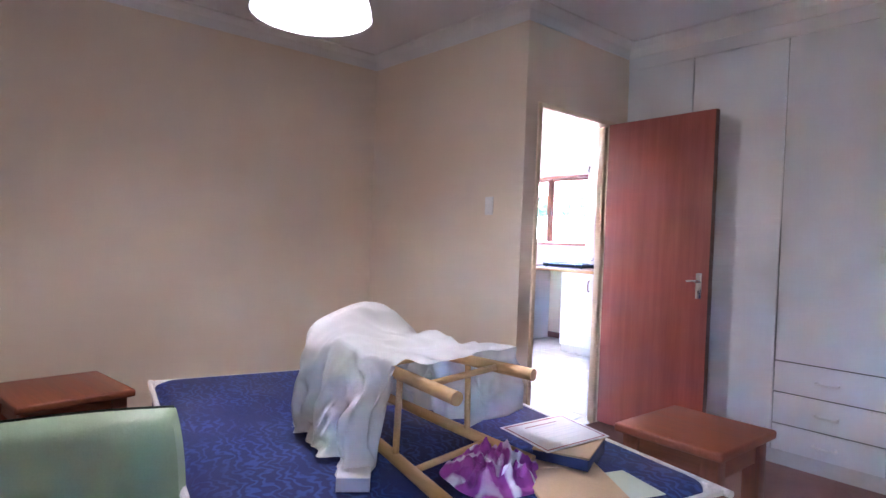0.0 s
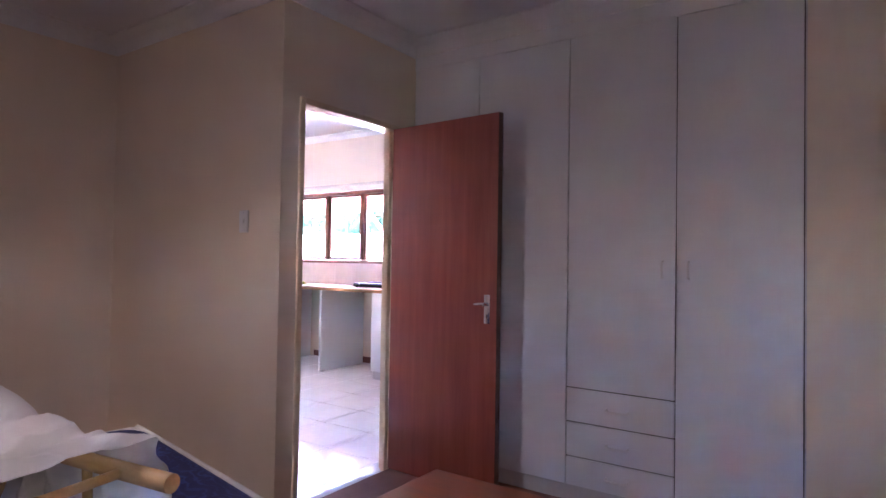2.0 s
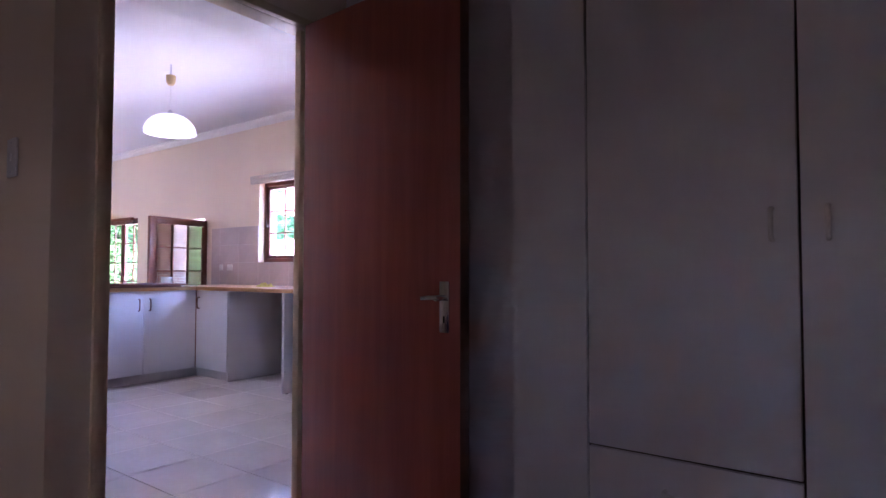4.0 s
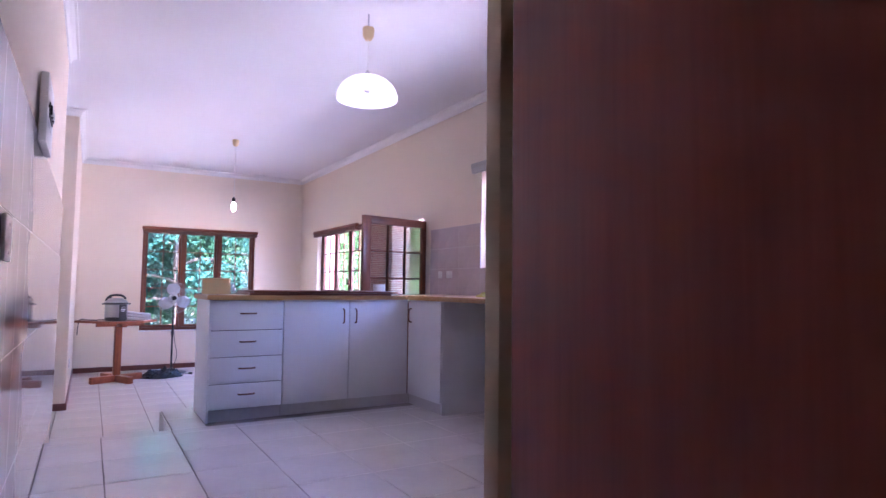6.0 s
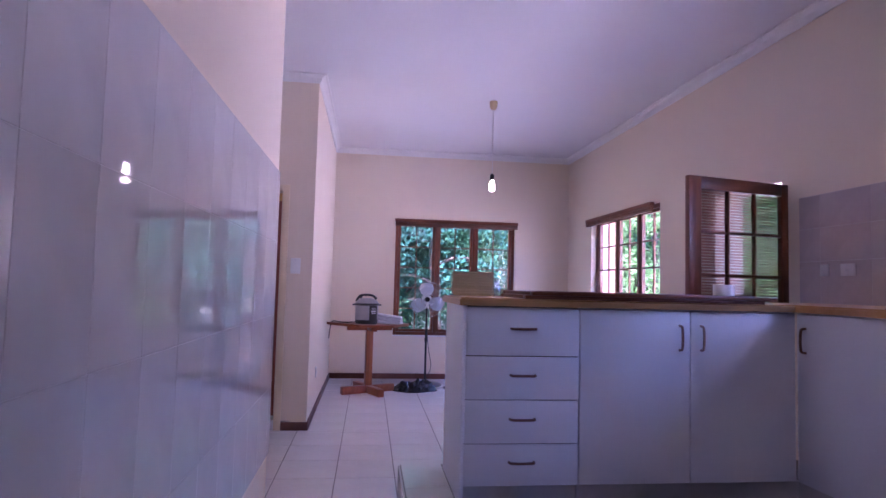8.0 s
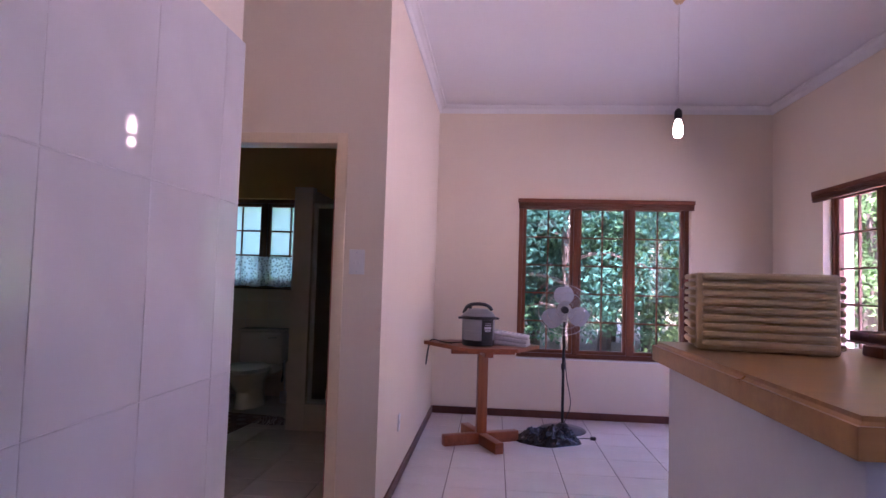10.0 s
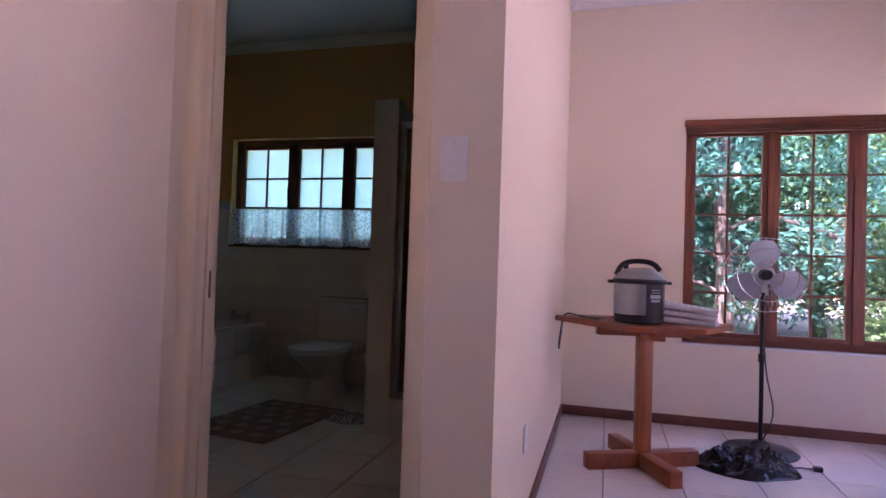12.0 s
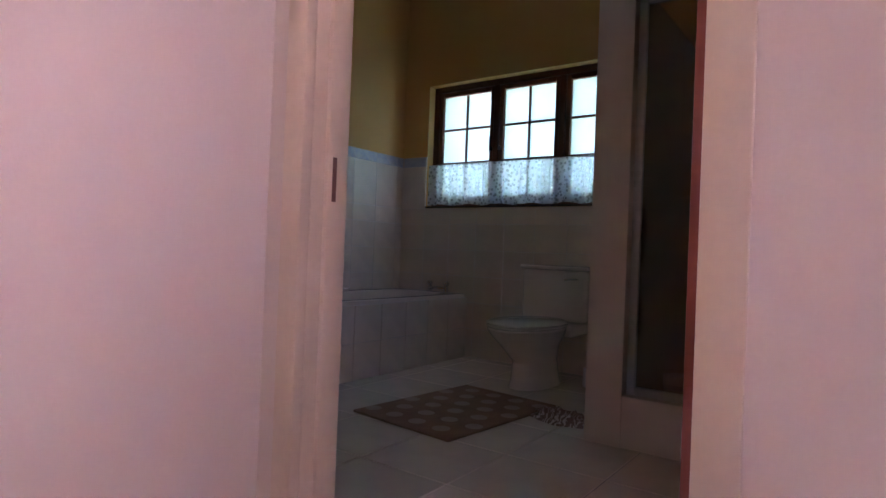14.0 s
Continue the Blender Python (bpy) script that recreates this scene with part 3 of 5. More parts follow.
# bedroom door, open into the room
dl = thing("door_1", pose(0.98, 0.098, 0.042, 0, 0, -3), "red-brown veneered flush door standing open into the bedroom", "door")
dl["kind"] = "structure"
part("leaf", B((-0.04, -0.76, 0.0), (0.0, 0.0, 2.055), 0.002), VENEER, dl)
part("lock_edge", B((-0.0405, -0.7625, 0.0), (0.0005, -0.7602, 2.055), 0.0005), EDGEW, dl, "dark edge of the door")
for side, sx in ((-1, -0.04), (1, 0.0)):
    bm = B((sx + (side * 0.008 if side < 0 else 0), -0.722, 0.922), (sx + (0 if side < 0 else 0.008), -0.684, 1.078), 0.0035)
    pl = part("handle_plate", bm, CHROME, dl, "worn chrome back plate")
    bm = rod(bmesh.new(), (sx, -0.703, 1.028), (sx + side * 0.048, -0.703, 1.028), 0.009)
    tube(bm, [(sx + side * 0.045, -0.708, 1.028), (sx + side * 0.048, -0.685, 1.029), (sx + side * 0.047, -0.668, 1.028), (sx + side * 0.042, -0.646, 1.026)], 0.0075, 10)
    part("lever", bm, CHROME, pl)
    part("keyhole", B((sx + side * 0.0079, -0.706, 0.952), (sx + side * 0.0086, -0.700, 0.972), 0), BLACKP, pl)
for z in (0.25, 1.75):
    part("hinge", rod(bmesh.new(), (0.004, 0.006, z - 0.05), (0.004, 0.006, z + 0.05), 0.006), CHROME, dl)

bl_ = thing("door_2", pose(0.066, DY + 0.14, BFZ + 0.012, 0, 0, 10), "dark brown wooden door standing open into the bathroom", "door")
bl_["kind"] = "structure"
part("leaf", B((-0.038, 0, 0), (0, 0.77, 1.99), 0.002), VENEER, bl_)

# stable door: upper half open into the kitchen
sd = thing("stable_door", pose(3.802, 5.475, 0.80, 0, 0, 12.5), "brown wooden stable door, its glazed upper half open inwards", "door")
sd["kind"] = "structure"
W_, H_ = -0.87, 1.0
part("stile", B((W_, -0.02, 0), (W_ + 0.1, 0.02, H_), 0.004), REDWOOD, sd)
part("stile", B((-0.06, -0.02, 0), (0, 0.02, H_), 0.004), REDWOOD, sd)
part("top_rail", B((W_ + 0.1, -0.02, H_ - 0.085), (-0.06, 0.02, H_), 0.004), REDWOODX, sd)
part("bottom_rail", B((W_ + 0.1, -0.02, 0), (-0.06, 0.02, 0.075), 0.004), REDWOODX, sd)
for c in range(1, 3):
    u = W_ + 0.1 + 0.71 * c / 3
    part("glazing_bar", B((u - 0.008, -0.014, 0.06), (u + 0.008, 0.014, H_ - 0.085), 0.002), REDWOOD, sd)
for r in range(1, 3):
    z = 0.06 + (H_ - 0.145) * r / 3
    part("glazing_bar", B((W_ + 0.1, -0.013, z - 0.008), (-0.06, 0.013, z + 0.008), 0.002), REDWOODX, sd)
for c in range(3):
    for r in range(3):
        u, z = W_ + 0.1 + 0.71 * c / 3, 0.06 + (H_ - 0.145) * r / 3
        p = part("pane", B((u + 0.009, -0.002, z + 0.009), (u + 0.227, 0.002, z + (H_ - 0.145) / 3 - 0.009)), GLASS, sd)
        p.visible_shadow = False
# backlit slats, their front light painted in by the lighter wood
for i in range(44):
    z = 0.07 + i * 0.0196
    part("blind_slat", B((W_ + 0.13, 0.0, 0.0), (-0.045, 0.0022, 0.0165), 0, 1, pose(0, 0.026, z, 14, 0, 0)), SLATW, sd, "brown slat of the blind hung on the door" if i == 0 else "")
lower = thing("stable_door_lower", pose(EX + 0.1, 5.53, LZ + 0.01), "closed lower half of the brown wooden stable door", "door")
lower["kind"] = "structure"
part("leaf", B((-0.02, 0, 0), (0.02, 0.83, 1.10), 0.004), REDWOOD, lower)
for i in range(1, 6):
    part("board_groove", B((-0.0225, 0.14 * i - 0.003, 0.05), (-0.0203, 0.14 * i + 0.003, 1.06)), EDGEW, lower)


# ---- bedroom ----
# wardrobe: carcass, doors, drawers
wd = thing("built_in_wardrobe", pose(WF, -1.04, BZ), "white melamine built-in wardrobe with tall doors and three drawers", "wardrobe")
# carcass coloured dark so the gaps between the fronts read as shaded
GAPSHADE = mat("board_darkened_for_gap_shade", (0.10, 0.08, 0.07), 0.9, var=0.15)
part("carcass", B((0.03, -1.005, 0.0), (0.57, 1.145, 2.50)), GAPSHADE, wd)
part("plinth", B((0.02, -1.005, 0.0), (0.029, 1.145, 0.085)), MELAG, wd)
lines = [1.145, 0.66, 0.092, -0.465, -1.0]
for i, (b, a) in enumerate(zip(lines, lines[1:])):
    z0 = 0.608 if i == 2 else 0.09
    d = part("door", B((0.0, a + 0.0035, z0), (0.018, b - 0.0035, 2.48), 0.002), MELA, wd)
    if i >= 2:
        y = a + 0.06 if i == 2 else b - 0.06
        bm = tube(bmesh.new(), [(0.002, y, 1.20), (-0.022, y, 1.205), (-0.026, y, 1.24), (-0.022, y, 1.275), (0.002, y, 1.28)], 0.006)
        part("handle", bm, WHITEP, d)
for k, (z0, z1) in enumerate(((0.427, 0.600), (0.244, 0.419), (0.09, 0.236))):
    d = part("drawer", B((0.0, -0.462, z0), (0.018, 0.089, z1), 0.002), MELA, wd)
    zc = (z0 + z1) / 2
    part("handle", tube(bmesh.new(), [(0.002, -0.242, zc), (-0.024, -0.237, zc - 0.004), (-0.028, -0.187, zc - 0.006), (-0.024, -0.137, zc - 0.004), (0.002, -0.132, zc)], 0.007), WHITEP, d)
part("cover_strip", B((0.0, -1.005, 2.483), (0.018, 1.145, 2.575)), MELA, wd)
part("side_strip", B((0.0, -1.0095, 0.0), (0.01, -1.0015, 2.5)), MELAG, wd, "grey strip beside the last door")

# bed
bed = thing("double_bed", pose(-1.325, -0.488, BZ, 0, 0, -10.5) @ Matrix.Diagonal((1.05, 1.02, 1.04, 1)), "bare bed with a royal blue patterned mattress and white piping", "bed")
def rounded(bm, w, l, z0, z1, r, er):
    """A slab with rounded corners and edges."""
    pts = []
    for cx, cy, a0 in ((w - r, l - r, 0), (-w + r, l - r, 90), (-w + r, -l + r, 180), (w - r, -l + r, 270)):
        for k in range(7):
            a = radians(a0 + 15 * k)
            pts.append((cx, cy, math.cos(a), math.sin(a)))
    prof = [(0.0, z0 + er), (er * 0.3, z0 + er * 0.3), (er, z0)]
    rows = []
    for off, z in ((-er, z0), (-er * 0.3, z0 + er * 0.3), (0, z0 + er), (0, (z0 + z1) / 2), (0, z1 - er), (-er * 0.3, z1 - er * 0.3), (-er, z1)):
        rows.append([bm.verts.new((cx + (r + off) * c, cy + (r + off) * s, z)) for cx, cy, c, s in pts])
    n = len(pts)
    for a, b in zip(rows, rows[1:]):
        for k in range(n):
            bm.faces.new((a[k], a[(k + 1) % n], b[(k + 1) % n], b[k]))
    bm.faces.new(rows[0][::-1])
    bm.faces.new(rows[-1])
    return bm
part("base", rounded(bmesh.new(), 0.645, 0.92, 0.10, 0.28, 0.05, 0.015), BLUECARD, bed, "dark blue base")
mt = part("mattress", rounded(bmesh.new(), 0.66, 0.93, 0.285, 0.52, 0.11, 0.035), BLUEFAB, bed)
for z, o in ((0.503, 0.004), (0.303, 0.004)):
    ring = []
    for cx, cy, a0 in ((0.55, 0.82, 0), (-0.55, 0.82, 90), (-0.55, -0.82, 180), (0.55, -0.82, 270)):
        ring += [(cx + (0.108 + o) * math.cos(radians(a0 + 30 * k)), cy + (0.108 + o) * math.sin(radians(a0 + 30 * k)), z) for k in range(4)]
    part("piping", tube(bmesh.new(), ring + ring[:2], 0.011), PIPING, mt, "white piped edge")
for x in (-0.5, 0.5):
    for y in (-0.8, 0.8):
        part("leg", rod(bmesh.new(), (x, y, 0), (x, y, 0.10), 0.03), BLACKP, bed)


def side_table(m, w, l, h, label):
    t = thing("side_table", m, label, "side table", "bedside tables")
    part("tabletop", B((-w / 2, -l / 2, h - 0.032), (w / 2, l / 2, h), 0.009, 3), SIDEWOOD, t)
    for x in (-1, 1):
        for y in (-1, 1):
            cx, cy = x * (w / 2 - 0.055), y * (l / 2 - 0.055)
            part("leg", B((cx - 0.03, cy - 0.03, 0), (cx + 0.03, cy + 0.03, h - 0.032), 0.004), SIDEWOODZ, t)
    for s in (-1, 1):
        y = s * (l / 2 - 0.05)
        part("apron", B((-w / 2 + 0.085, y - 0.011, h - 0.115), (w / 2 - 0.085, y + 0.011, h - 0.033), 0.002), SIDEWOOD, t)
        x = s * (w / 2 - 0.05)
        part("apron", B((x - 0.011, -l / 2 + 0.085, h - 0.115), (x + 0.011, l / 2 - 0.085, h - 0.033), 0.002), SIDEWOOD, t)
    return t


side_table(pose(-0.453, -1.278, BZ, 0, 0, -0), 0.44, 0.40, 0.58, "orange-brown pine side table beside the bed corner")
side_table(pose(-2.17, 0.63, BZ, 0, 0, 8), 0.43, 0.46, 0.54, "orange-brown pine bedside table against the wall")

# green chair: buttoned back, seat, legs
gc = thing("upholstered_chair", pose(-2.425, -0.628, BZ, 0, 0, -3) @ Matrix.Diagonal((1, 1, 1.06, 1)), "sage green leatherette chair with a buttoned back", "chair")
def cushion(cx, cy, cz, hx, hy, hz, buttons=(), lean=0.0):
    """A stuffed pad with a tufted front, which faces -y."""
    bm = bmesh.new()
    n = 26
    for side in (-1, 1):
        def fn(u, v, side=side):
            x, z = (u * 2 - 1), (v * 2 - 1)
            e = (1 - abs(x) ** 6) ** 0.4 * (1 - abs(z) ** 6) ** 0.4
            d = hy * (0.15 + 0.85 * e)
            if side < 0:
                for bx, bz in buttons:
                    q = ((x - bx) * hx) ** 2 + ((z - bz) * hz) ** 2
                    d -= 0.035 * math.exp(-q / 0.0018)
            sq = 1 - 0.07 * (x * z) ** 2
            zz = cz + z * hz * sq
            return (cx + x * hx * sq, cy + side * d + lean * (zz - cz), zz)
        sheet(bm, n, n, fn)
    bmesh.ops.remove_doubles(bm, verts=bm.verts, dist=0.0005)
    return bm
bt = [(-0.5, 0.1), (0.0, 0.1), (0.5, 0.1), (-0.25, -0.55), (0.25, -0.55)]
bk = part("backrest", cushion(0, 0, 0.487, 0.37, 0.075, 0.228, [(x, z) for x, z in bt], 0.12), GREENV, gc)
for x, z in bt:
    part("button", lathe(bmesh.new(), [(0, -0.006), (0.010, -0.005), (0.013, 0), (0.010, 0.005), (0, 0.006)], (x * 0.37, -0.05 + 0.12 * z * 0.24, 0.487 + z * 0.228), 16), GREENV, bk)
part("seat", rounded(bmesh.new(), 0.36, 0.26, 0.24, 0.37, 0.06, 0.04), GREENV, gc).location = (0, 0.30, 0)
for x in (-0.31, 0.31):
    for y in (0.08, 0.50):
        part("leg", rod(bmesh.new(), (x, y, 0), (x * 0.97, y, 0.245), 0.014, 0.022), EDGEW, gc)
# wooden bar stool lying on the bed with a sheet over it
BT = 0.573
st = thing("wooden_stool", pose(-1.425, -0.407, BT, 0, 0, 3), "yellow pine round stool lying on its side on the bed", "stool")
part("seat", rod(bmesh.new(), (0, -0.05, 0.20), (0, -0.09, 0.20), 0.18, seg=40), PINE, st)
ends = [(-0.20, -0.80, 0.285), (0.185, -0.74, 0.285), (-0.21, -0.80, 0.018), (0.20, -0.74, 0.018)]
tops = [(-0.105, -0.09, 0.30), (0.105, -0.09, 0.30), (-0.105, -0.09, 0.10), (0.105, -0.09, 0.10)]
for a, b in zip(tops, ends):
    part("leg", rod(bmesh.new(), a, b, 0.016, 0.019, 20), PINE, st)
lerp = lambda a, b, f: tuple(Vector(a).lerp(Vector(b), f))
for i, j, f in ((0, 1, 0.80), (2, 3, 0.74), (0, 2, 0.62), (1, 3, 0.62), (0, 1, 0.45)):
    part("rung", rod(bmesh.new(), lerp(tops[i], ends[i], f), lerp(tops[j], ends[j], f), 0.010, seg=14), PINE, st)
def ridge(p):
    # sharp creases between soft swells
    return 1 - 2 * abs(noise.noise(p))
def drape(u, v):
    # u goes over the stool from side to side, v from behind the seat to the leg ends
    s = u * 2 - 1
    a, yy = abs(s), 0.13 - 0.73 * v
    t = min(1, max(0, (-0.13 - yy) / 0.15))
    t = t * t * (3 - 2 * t)
    back = max(0.0, (yy + 0.10) / 0.23)
    dome = max(0.0, 1 - back ** 2.6) ** 0.55
    along = min(1, max(0, -yy / 0.80))
    # round over the seat, flat over the upper legs
    ph = min(a / 0.52, 1) * radians(86)
    xr, zr = (0.205 - 0.09 * back * back) * math.sin(ph), 0.408 * dome - 0.16 * (1 - math.cos(ph)) * dome
    half = (0.165 + 0.09 * along) if s < 0 else (0.135 + 0.075 * along)
    f = min(a / 0.52, 1)
    xf, zf = half * f, 0.352 - 0.018 * along - 0.028 * (1 - f * f) - 0.02 * f ** 8
    x, z = xr + (xf - xr) * t, zr + (zf - zr) * t
    drop = 0.0 if a < 0.52 else ((a - 0.52) / 0.48)
    hang = 1.0 if s < 0 else 0.85
    start, run = (-0.50, 0.11) if s < 0 else (-0.42, 0.5)
    if yy < start:
        hang *= max(0.08, 1 - (start - yy) / run)
    q = Vector((yy * 5.0 + 0.9 * drop, s * 1.2, 1.3))
    big, fine = ridge(q), ridge(Vector((yy * 11 - 2.2 * a, s * 3.5 + yy * 4, 4.0)))
    swirl = noise.noise(Vector((yy * 9 + 3 * s, s * 4 - yy * 5, 7.0)))
    ripple = math.sin(yy * 34 + 5 * swirl + 2.5 * s)
    z = z - drop * hang * max(0.0, z - 0.012)
    lower = min(1.0, drop * 1.6)
    x += lower * (0.030 * ripple + 0.030 * big + 0.012 * fine) * (0.4 + 0.6 * dome) + 0.012 * drop * hang
    z += (0.020 * big + 0.013 * fine + 0.010 * swirl) * (1 - 0.7 * drop) * (0.35 + 0.65 * dome)
    rear = min(1.0, back * 1.3) * (1 - 0.5 * lower)
    y = yy if yy < -0.10 else -0.10 + (yy + 0.10) * 0.46
    y += rear * (0.022 * math.sin(s * 17 + 4 * swirl) + 0.018 * fine) + 0.03 * drop * swirl - (0.05 * a if s > 0 else 0)
    tuck = min(1, max(0, (yy + 0.35) / 0.2)) if s < 0 else 1
    x *= 1 - 0.16 * tuck * drop
    if drop * hang > 0.93:
        x += (drop * hang - 0.93) * 0.5 * (0.5 + 0.5 * swirl)
    return (math.copysign(max(x, 0.0), s) if a > 1e-6 else 0.0, y, max(z, 0.006 + 0.012 * abs(swirl)))
bm = sheet(bmesh.new(), 120, 120, drape)
bmesh.ops.solidify(bm, geom=bm.faces[:], thickness=0.002)
cl = tagged(solid("white_sheet", bm, SHEET, None, "", 80), "crumpled white cotton sheet draped over the stool on the bed", "sheet")
cl.matrix_basis = pose(-1.425, -0.406, BT, 0, 0, 3) @ Matrix.Diagonal((1.09, 1.04, 1.03, 1))

# papers, boxes and scarf on the bed
def flat_box(name, m, w, l, h, material, label, category, lid=None):
    t = thing(name, m, label, category)
    part("box", B((-w / 2, -l / 2, 0), (w / 2, l / 2, h), 0.002), material, t)
    part("lid", B((-w / 2 - 0.002, -l / 2 - 0.002, h), (w / 2 + 0.002, l / 2 + 0.002, h + 0.006), 0.001), lid or material, t)
    return t


flat_box("cardboard_box", pose(-1.033, -1.157, BT, 0, 0, 23), 0.24, 0.17, 0.05, BLUECARD, "navy and brown flat card box lying on the mattress", "box", KRAFT)
pp = thing("certificate", pose(-1.033, -1.094, BT + 0.069, 5, 0, -3), "white printed certificate sheet with a red-brown border", "paper")
part("sheet", B((-0.148, -0.105, 0), (0.148, 0.105, 0.0012)), PAPER, pp)
RUST = mat("red_brown_print", (0.35, 0.12, 0.12), 0.8, bump=0)
for a, b in (((-0.138, -0.096), (0.138, -0.091)), ((-0.138, 0.091), (0.138, 0.096)), ((-0.138, -0.091), (-0.133, 0.091)), ((0.133, -0.091), (0.138, 0.091))):
    part("border", B((*a, 0.0012), (*b, 0.0016)), RUST, pp)
for k, (w, y) in enumerate(((0.075, 0.062), (0.055, 0.045), (0.10, 0.02), (0.11, 0.006), (0.085, -0.008), (0.10, -0.03), (0.06, -0.055))):
    part("print_line", B((-w, y, 0.0012), (w, y + (0.004 if k < 2 else 0.0012), 0.0015)), GREYP if k else RUST, pp)
ev = thing("brown_envelope", pose(-1.205, -1.301, BT, 3, 0, -30), "plain kraft brown envelope lying on the mattress", "envelope")
part("envelope", B((-0.125, -0.17, 0), (0.125, 0.17, 0.012), 0.004), KRAFT, ev)
part("flap", B((-0.12, 0.10, 0.012), (0.12, 0.168, 0.0135), 0.0005), KRAFT, ev)
cd = thing("pale_card", pose(-1.060, -1.381, BT, 0, 0, -17), "small pale green card under the envelope", "card")
part("card", B((-0.06, -0.09, 0), (0.06, 0.09, 0.002)), mat("pale_green_card", (0.55, 0.62, 0.48), 0.7), cd)
wb = thing("small_white_box", pose(-1.676, -0.903, BT, 0, 0, -35), "small white card box lying on the mattress", "box")
part("box", B((-0.045, -0.09, 0), (0.045, 0.09, 0.04), 0.002), PAPER, wb)
part("end_flap", B((-0.044, -0.092, 0.002), (0.044, -0.0902, 0.038)), GREYP, wb)
def bundle(rx, ry, h, seed, n=44, rough=0.35, sharp=6.0):
    def fn(u, v):
        a, r = u * 2 * math.pi, v
        o = noise.noise(Vector((math.cos(a) * 1.3 + seed, math.sin(a) * 1.3, 0.3)))
        k = 1 + 0.35 * o
        c = Vector((math.cos(a) * r * sharp * 0.5, math.sin(a) * r * sharp * 0.5, seed))
        f = noise.noise(c) + 0.5 * noise.noise(c * 2.3) + 0.25 * abs(noise.noise(c * 4.5))
        z = h * max(0.0, (1 - r ** 2.2)) * (0.75 + rough * 2 * f) + 0.004
        return (rx * k * r * math.cos(a), ry * k * r * math.sin(a), max(0.003, z) if v < 1 else 0.001)
    bm = sheet(bmesh.new(), n, n // 2, fn)
    bmesh.ops.remove_doubles(bm, verts=bm.verts, dist=0.0004)
    return bm
sc = tagged(solid("patterned_scarf", bundle(0.17, 0.15, 0.07, 4.2, 110, 0.45, 8), PURPLE, None, "", 60), "crumpled purple and white patterned scarf on the mattress", "scarf")
sc.matrix_basis = pose(-1.335, -1.115, BT, 0, 0, 23)


def dome_lamp(m, drop, lit, label, sag=0.0):
    """A glass dome on a cord from a ceiling cup."""
    t = thing("pendant_lamp", m, label, "ceiling lamp", "glass dome lamps")
    part("ceiling_cup", lathe(bmesh.new(), [(0, -sag), (0.04, -sag), (0.042, -0.01 - sag), (0.038, -0.06 - sag), (0.022, -0.085 - sag), (0, -0.088 - sag)], seg=28), CREAMP, t)
    if sag:
        part("hook", rod(bmesh.new(), (0, 0, 0), (0, 0, -sag), 0.006, seg=8), GREYP, t)
    part("cord", rod(bmesh.new(), (0, 0, -0.08 - sag), (0, 0, -drop), 0.0035, seg=8), WHITEP, t)
    part("gallery", lathe(bmesh.new(), [(0.006, -drop + 0.04), (0.012, -drop + 0.03), (0.03, -drop + 0.002), (0.032, -drop - 0.004), (0, -drop - 0.004)], seg=24), CHROME, t)
    pr = []
    for k in range(15):
        a = radians(8 + 82 * k / 14)
        pr.append((0.212 * math.sin(a) ** 0.92, -drop - 0.165 + 0.165 * math.cos(a)))
    inner = [(max(0, r - 0.006), z - 0.006) for r, z in reversed(pr)]
    part("glass_dome", lathe(bmesh.new(), pr + [(0.215, -drop - 0.168), (0.21, -drop - 0.172)] + inner, seg=56), SHADELIT if lit else SHADEGLOW, t, "glowing opal glass dome" if lit else "opal glass dome")
    part("bulb", lathe(bmesh.new(), [(0.012, -drop - 0.005), (0.014, -drop - 0.04), (0.03, -drop - 0.07), (0.032, -drop - 0.09), (0.02, -drop - 0.115), (0, -drop - 0.12)], seg=24), BULB if lit else WHITEP, t)
    return t


dome_lamp(pose(-1.577, -0.355, CB, 0, 0, 3), 0.48, True, "lit opal glass dome lamp hanging from the bedroom ceiling")
lamp_light("bedroom_bulb", (-1.577, -0.355, CB - 0.69), 0.034, 0.04, (1.0, 0.80, 0.55))


def switch(m, w, h, label, kind_name="light_switch", rockers=1):
    """A wall plate in the local xz plane, facing -y."""
    t = thing(kind_name, m, label, "wall switch" if kind_name == "light_switch" else "wall socket", "wall plates")
    part("plate", B((-w / 2, -0.009, -h / 2), (w / 2, -0.0005, h / 2), 0.003), WHITEP, t)
    for i in range(rockers):
        x = (i - (rockers - 1) / 2) * 0.022
        part("rocker", B((x - 0.007, -0.0135, -0.011), (x + 0.007, -0.009, 0.011), 0.002), WHITEP, t)
    for s in (-1, 1):
        part("screw", rod(bmesh.new(), (0, -0.0098, s * h * 0.38), (0, -0.0088, s * h * 0.38), 0.003, seg=10), GREYP, t)
    return t


switch(pose(0.09, 0.385, 1.485, 0, 0, 270), 0.07, 0.115, "white light switch on the bedroom wall")
switch(pose(0.215, DY, 1.173), 0.09, 0.142, "white light switch beside the bathroom door", rockers=2)
switch(pose(PX, 7.95, 0.10, 0, 0, 90), 0.07, 0.11, "white wall socket low on the wall", "wall_socket", 1)
switch(pose(EX - 0.012, 4.93, 1.19, 0, 0, -90), 0.11, 0.075, "white double socket on the splashback", "wall_socket", 2)
switch(pose(EX - 0.012, 5.12, 1.19, 0, 0, -90), 0.07, 0.075, "white single socket on the splashback", "wall_socket", 1)
nl = tagged(solid("wall_nail", rod(bmesh.new(), (WF - 0.028, -2.37, 1.68), (WF - 0.05, -2.37, 1.683), 0.004, seg=10), GREYP), "small grey nail in the bedroom wall", "nail")

